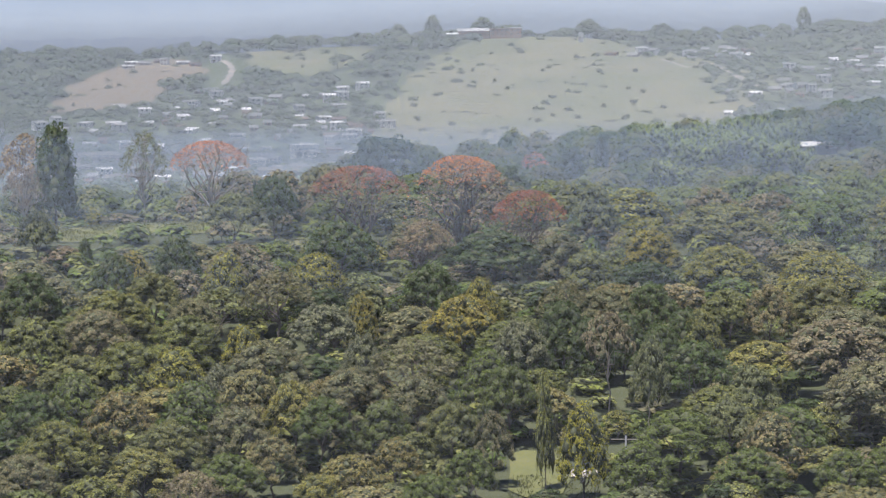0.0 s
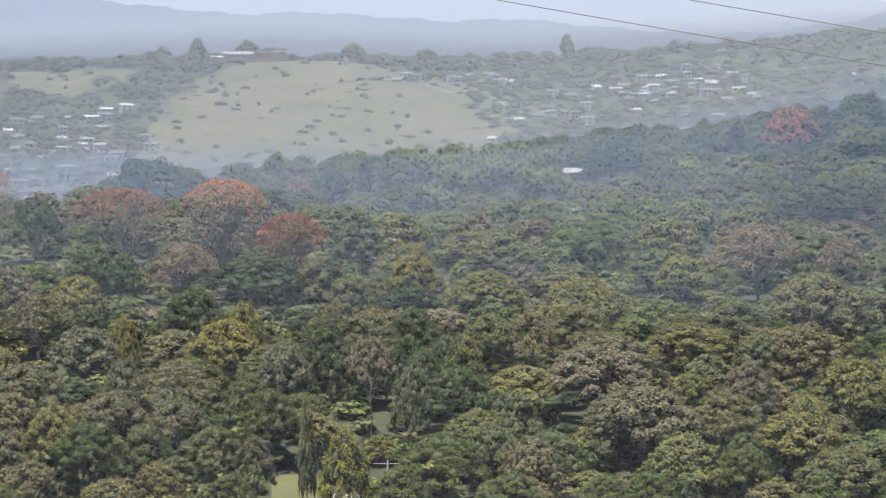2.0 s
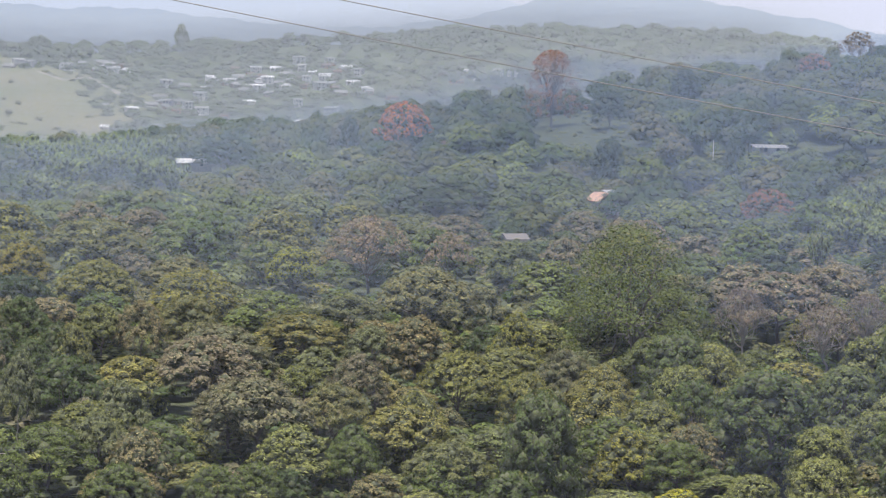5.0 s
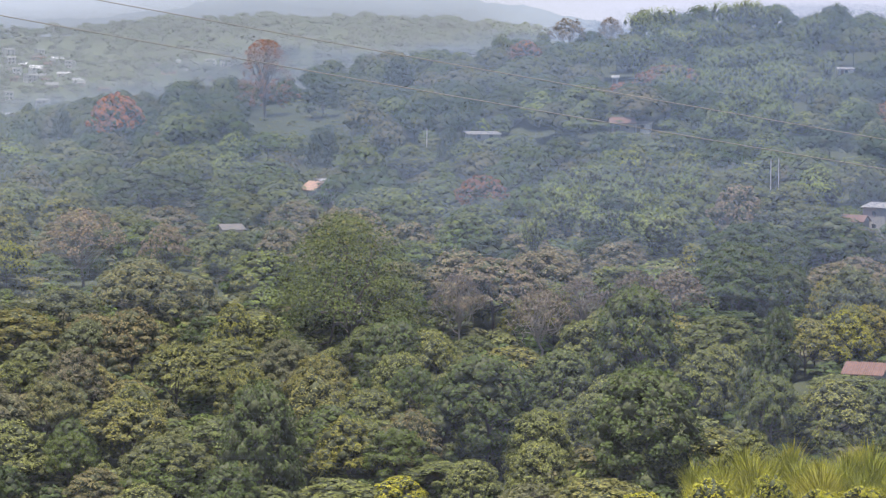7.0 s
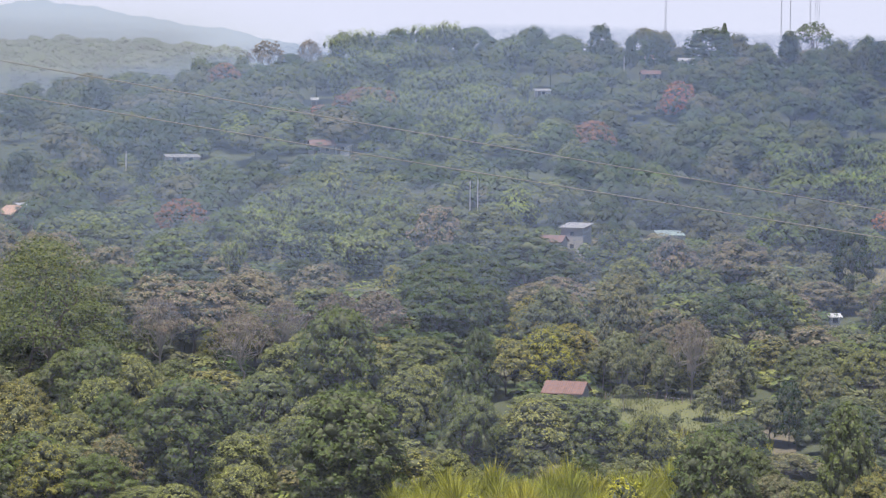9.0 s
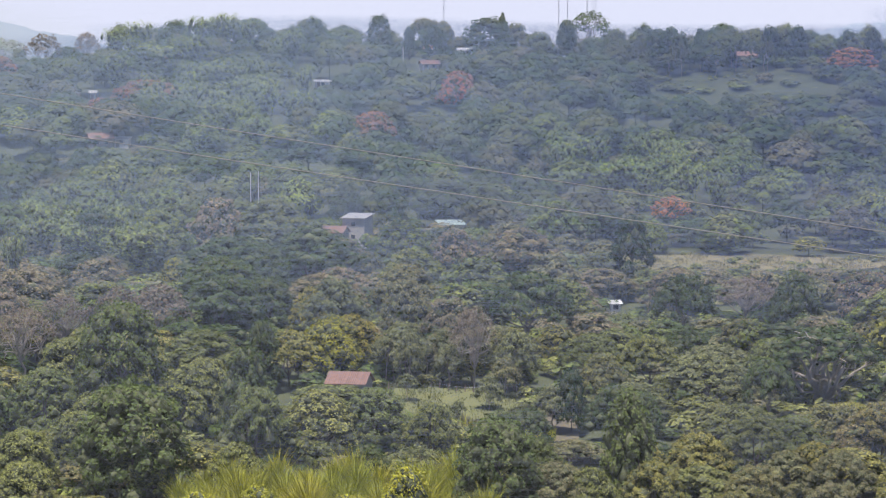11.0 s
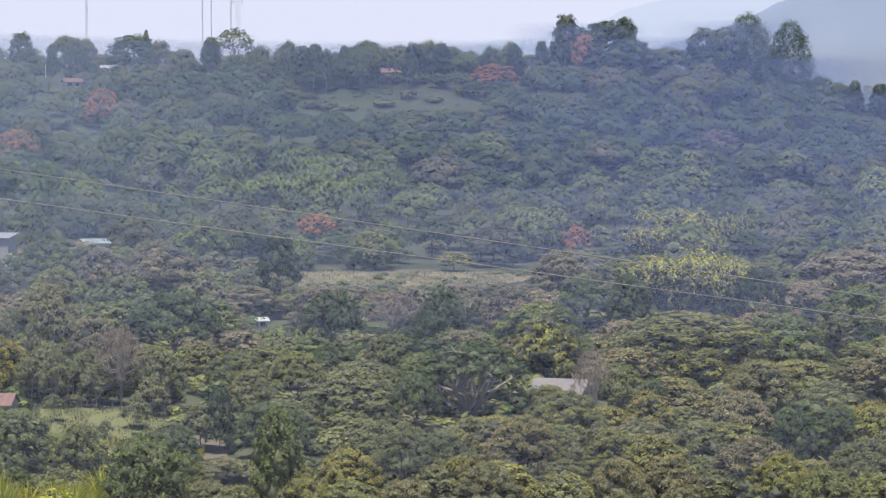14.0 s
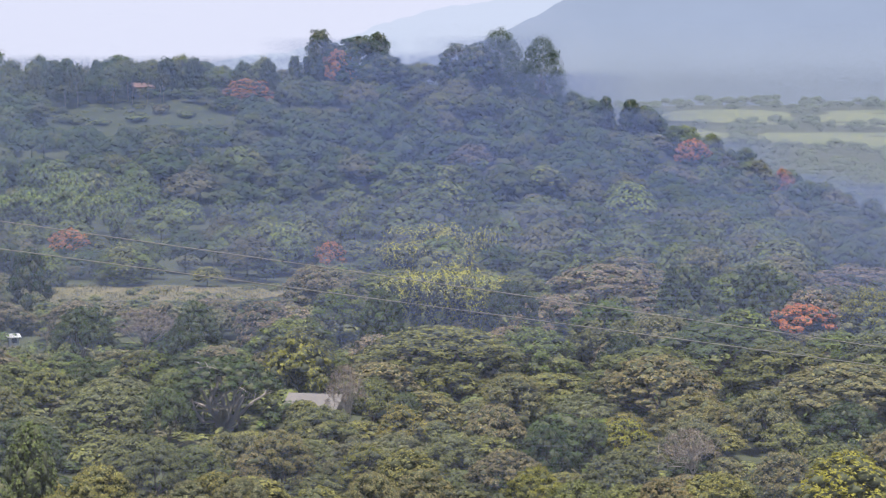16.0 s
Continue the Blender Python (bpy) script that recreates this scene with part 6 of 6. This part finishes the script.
mast(10.04, 1010, 26, 0.45, "slim steel radio mast on the skyline")
mast(12.93, 1015, 44, 0.9, "tall lattice radio mast with white aerials", 3)
mast(12.25, 1040, 28, 0.25, "thin steel radio mast on the skyline")
mast(12.42, 1045, 30, 0.2, "thin steel radio mast on the skyline")
mast(12.80, 1035, 34, 0.3, "slim steel radio mast beside the tall one")


def cable(name, rise, slope, bow, away, label):
    """A sagging line across the view at the distance away."""
    pts = []
    for i in range(60):
        b = -22 + i
        e = rise + slope * b + bow * b * b
        d = away / math.cos(radians(b))
        pts.append((d * math.sin(radians(b)), away, EYE.z + d * math.tan(radians(e))))
    v, f = tube(pts, [0.018] * len(pts), 6)
    return tagged(new(name, raw_mesh(name, v, f, CABLE, True)), label, "cable")


cable("power_cable", -0.78, -0.1637, 0.00062, 112, "thin grey power cable sagging across the view")
cable("power_cable", -0.17, -0.168, 0.00049, 112, "thin grey power cable sagging across the view")

# ---- paddock fence and banana plants ----
fence = tagged(new("paddock_fence"), "row of rough wooden fence posts with wire round the paddock", "fence")
fence.matrix_basis = Matrix.Translation(spot(9.9, 492))
inv = fence.matrix_basis.inverted()
last = None
for i in range(17):
    b_, d_ = 8.95 + 0.165 * i, 499 + 3.0 * math.sin(i * 0.5)
    p_ = inv @ spot(b_, d_)
    rod(fence, "post", p_ + Vector((0, 0, -0.3)), p_ + Vector((0.03, 0, 1.35 + 0.2 * math.sin(i * 2.2))), 0.10, 0.08, WOOD, 6)
    if last is not None:
        rod(fence, "wire", last + Vector((0, 0, 1.0)), p_ + Vector((0, 0, 1.0)), 0.012, 0.012, STEEL, 3)
    last = p_


def banana_plant(b, d, tall, seed):
    rng = np.random.default_rng(seed)
    root = tagged(new("banana_plant"), "banana plant with broad ragged green leaves", "plant", "banana plants")
    rod(root, "stem", (0, 0, -0.2), (0.1, 0, tall * 0.55), 0.16, 0.10, PALE_BARK, 6)
    for k in range(8):
        a = k * 2.4 + rng.normal() * 0.3
        ln, up = tall * rng.uniform(0.45, 0.65), rng.uniform(0.5, 1.2)
        bm = bmesh.new()
        rows = []
        for i in range(6):
            s = i / 5
            r, z = ln * s * math.cos(up * 0.5), tall * 0.52 + ln * (s * up - 0.75 * s * s)
            w = 0.34 * math.sin(math.pi * min(1, 0.08 + s * 0.92)) + 0.03
            c, q = math.cos(a), math.sin(a)
            rows.append([bm.verts.new((r * c - w * q, r * q + w * c, z - 0.1)), bm.verts.new((r * c, r * q, z)), bm.verts.new((r * c + w * q, r * q - w * c, z - 0.1))])
        for i in range(5):
            for j in range(2):
                bm.faces.new((rows[i][j], rows[i][j + 1], rows[i + 1][j + 1], rows[i + 1][j]))
        part("leaf", bm, BANANA, root)
    return settle(root, b, d)


for i, (b_, d_, h_) in enumerate(((9.45, 462, 5.2), (9.85, 458, 5.5), (10.0, 460, 4.6), (8.95, 470, 4.2), (11.9, 474, 4.5), (10.15, 461, 4.0), (4.2, 560, 5), (4.6, 565, 5))):
    banana_plant(b_, d_, h_, i)


# ---- distant mountains and sky haze, as glowing backdrops ----
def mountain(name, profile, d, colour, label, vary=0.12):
    """A far ridge or wall that glows as a backdrop, its haze put into the emission; profile: bearing, elevation in
    degrees.
    """
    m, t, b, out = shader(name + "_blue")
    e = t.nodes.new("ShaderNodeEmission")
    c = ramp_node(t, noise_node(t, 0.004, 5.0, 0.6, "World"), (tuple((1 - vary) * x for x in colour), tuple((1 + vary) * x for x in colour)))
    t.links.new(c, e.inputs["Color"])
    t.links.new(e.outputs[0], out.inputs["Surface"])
    bs = np.arange(-32, 36, 0.1)
    el = np.interp(bs, [p[0] for p in profile], [p[1] for p in profile])
    el = el + 0.02 * np.sin(bs * 5) + 0.012 * np.sin(bs * 13 + 1) + 0.01 * np.sin(bs * 37) * np.sin(bs * 3)
    v = []
    for b_, e_ in zip(bs, el):
        s, k = math.sin(radians(b_)), math.cos(radians(b_))
        top = 60 + d * math.tan(radians(e_))
        v += [(s * (d - 250), k * (d - 250), -20), (s * d, k * d, top), (s * (d + 120), k * (d + 120), -20)]
    f = []
    for i in range(len(bs) - 1):
        a = 3 * i
        f += [(a, a + 3, a + 4, a + 1), (a + 1, a + 4, a + 5, a + 2)]
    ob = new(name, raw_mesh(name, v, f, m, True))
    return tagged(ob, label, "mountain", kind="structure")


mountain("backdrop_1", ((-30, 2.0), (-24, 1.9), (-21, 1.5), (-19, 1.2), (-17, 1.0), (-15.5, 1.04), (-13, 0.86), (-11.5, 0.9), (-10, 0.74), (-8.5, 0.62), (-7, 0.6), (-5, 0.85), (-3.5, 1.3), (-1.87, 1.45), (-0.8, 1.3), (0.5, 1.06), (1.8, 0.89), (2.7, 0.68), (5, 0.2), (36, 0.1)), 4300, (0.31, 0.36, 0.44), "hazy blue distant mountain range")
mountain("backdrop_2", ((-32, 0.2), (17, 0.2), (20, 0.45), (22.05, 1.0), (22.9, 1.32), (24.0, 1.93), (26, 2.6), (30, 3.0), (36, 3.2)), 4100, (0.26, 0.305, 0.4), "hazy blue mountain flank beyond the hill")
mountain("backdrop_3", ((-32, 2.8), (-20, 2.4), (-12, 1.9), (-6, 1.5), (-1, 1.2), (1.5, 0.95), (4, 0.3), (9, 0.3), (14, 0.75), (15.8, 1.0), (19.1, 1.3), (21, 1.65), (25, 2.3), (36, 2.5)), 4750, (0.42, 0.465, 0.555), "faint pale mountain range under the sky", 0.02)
# a glowing wall added before the sky for its pale lavender haze
mountain("backdrop_4", ((-32, 4.0), (36, 4.0)), 4870, (0.5, 0.512, 0.595), "glowing pale lavender wall standing in for the hazy sky", 0.005)


# ---- haze imitated by fine opaque level threads, tinted and stacked through the air ----
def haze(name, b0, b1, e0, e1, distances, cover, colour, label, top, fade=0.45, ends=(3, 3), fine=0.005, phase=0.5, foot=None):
    """Fine opaque level threads whose tint imitates haze, spread over sheets at the distances; top(b): the elevation
    above which they thin out.
    """
    m, t, bs, out = shader(name + "_thread")
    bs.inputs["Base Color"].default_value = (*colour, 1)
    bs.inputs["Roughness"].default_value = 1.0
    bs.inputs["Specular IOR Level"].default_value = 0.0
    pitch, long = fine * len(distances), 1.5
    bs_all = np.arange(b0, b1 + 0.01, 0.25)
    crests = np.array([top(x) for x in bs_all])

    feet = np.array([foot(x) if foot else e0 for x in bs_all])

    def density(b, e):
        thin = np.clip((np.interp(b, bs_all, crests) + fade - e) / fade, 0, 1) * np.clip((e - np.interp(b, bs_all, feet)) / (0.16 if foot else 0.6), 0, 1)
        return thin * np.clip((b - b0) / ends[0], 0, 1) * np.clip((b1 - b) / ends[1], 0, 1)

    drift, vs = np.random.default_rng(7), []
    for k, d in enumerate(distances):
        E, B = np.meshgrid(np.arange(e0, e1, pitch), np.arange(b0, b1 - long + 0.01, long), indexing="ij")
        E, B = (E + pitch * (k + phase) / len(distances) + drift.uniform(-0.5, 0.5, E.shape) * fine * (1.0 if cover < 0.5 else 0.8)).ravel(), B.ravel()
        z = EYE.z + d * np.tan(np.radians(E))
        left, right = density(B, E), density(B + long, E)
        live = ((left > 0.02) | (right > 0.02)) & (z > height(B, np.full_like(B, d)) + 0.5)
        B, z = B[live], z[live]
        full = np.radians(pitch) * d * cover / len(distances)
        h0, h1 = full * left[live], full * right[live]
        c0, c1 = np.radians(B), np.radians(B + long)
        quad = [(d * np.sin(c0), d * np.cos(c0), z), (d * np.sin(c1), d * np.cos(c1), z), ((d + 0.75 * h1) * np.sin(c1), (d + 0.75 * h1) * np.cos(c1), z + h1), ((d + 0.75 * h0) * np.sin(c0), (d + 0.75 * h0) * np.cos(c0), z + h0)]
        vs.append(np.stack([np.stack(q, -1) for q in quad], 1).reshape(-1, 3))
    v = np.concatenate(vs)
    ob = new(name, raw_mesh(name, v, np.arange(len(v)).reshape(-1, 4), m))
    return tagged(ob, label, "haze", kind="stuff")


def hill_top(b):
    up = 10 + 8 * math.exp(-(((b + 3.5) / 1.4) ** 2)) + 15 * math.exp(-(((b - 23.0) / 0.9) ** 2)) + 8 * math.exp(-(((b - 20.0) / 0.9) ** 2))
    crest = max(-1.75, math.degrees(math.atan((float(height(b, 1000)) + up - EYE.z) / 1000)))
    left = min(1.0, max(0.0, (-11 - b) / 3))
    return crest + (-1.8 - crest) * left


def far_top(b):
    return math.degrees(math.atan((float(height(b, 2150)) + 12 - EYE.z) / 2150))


AIR = (525, 580, 640, 705, 780, 855)
# solid threads added in place of hazy air, the haze put into their tint
haze("near_haze", -30, 34, -9.6, -2.0, (335,), 0.075, (0.16, 0.175, 0.195), "fine opaque threads imitating very thin haze over the nearest wood", lambda b: -2.0, fine=0.009)
haze("valley_haze", -33, 3, -5.2, 2.0, AIR, 0.46, (0.185, 0.228, 0.28), "fine opaque threads imitating thin blue haze over the valley", hill_top, 0.3, (3, 10), 0.0015)
haze("slope_haze", -9, 21, -5.2, 2.0, AIR, 0.46, (0.152, 0.195, 0.265), "fine opaque threads imitating thin blue haze before the hill", hill_top, 0.14, (10, 14), 0.0015, 1.0)
haze("side_haze", -3, 36, -9.6, -2.0, (430,), 0.06, (0.11, 0.14, 0.23), "fine opaque threads imitating very thin blue haze below the hill", lambda b: -2.0, ends=(6, 3), fine=0.009)
haze("hill_haze", 6, 37.5, -5.2, 2.0, AIR, 0.47, (0.098, 0.13, 0.235), "fine opaque threads imitating violet-blue haze before the hill's end", hill_top, 0.14, (14, 3), 0.0015)
haze("crest_haze", 2, 25.5, -0.6, 3.2, (945, 955), 0.13, (0.35, 0.375, 0.45), "fine opaque threads imitating pale haze round the crest treetops", lambda b: hill_top(b) + 1.1, 0.5, fine=0.003, foot=lambda b: hill_top(b) + 0.02)
haze("distant_haze", -34, 4, -2.8, 1.5, (1080, 1350), 0.71, (0.325, 0.355, 0.365), "fine opaque threads imitating blue-white haze over the town and far slopes", far_top, 0.9, fine=0.0011)
haze("far_valley_haze", 20, 37, -2.6, 1.5, (1080, 1350), 0.7, (0.21, 0.243, 0.28), "fine opaque threads imitating blue-white haze over the far valley", lambda b: 0.3, 1.2, fine=0.0014)

for g in groves:
    g.tidy()
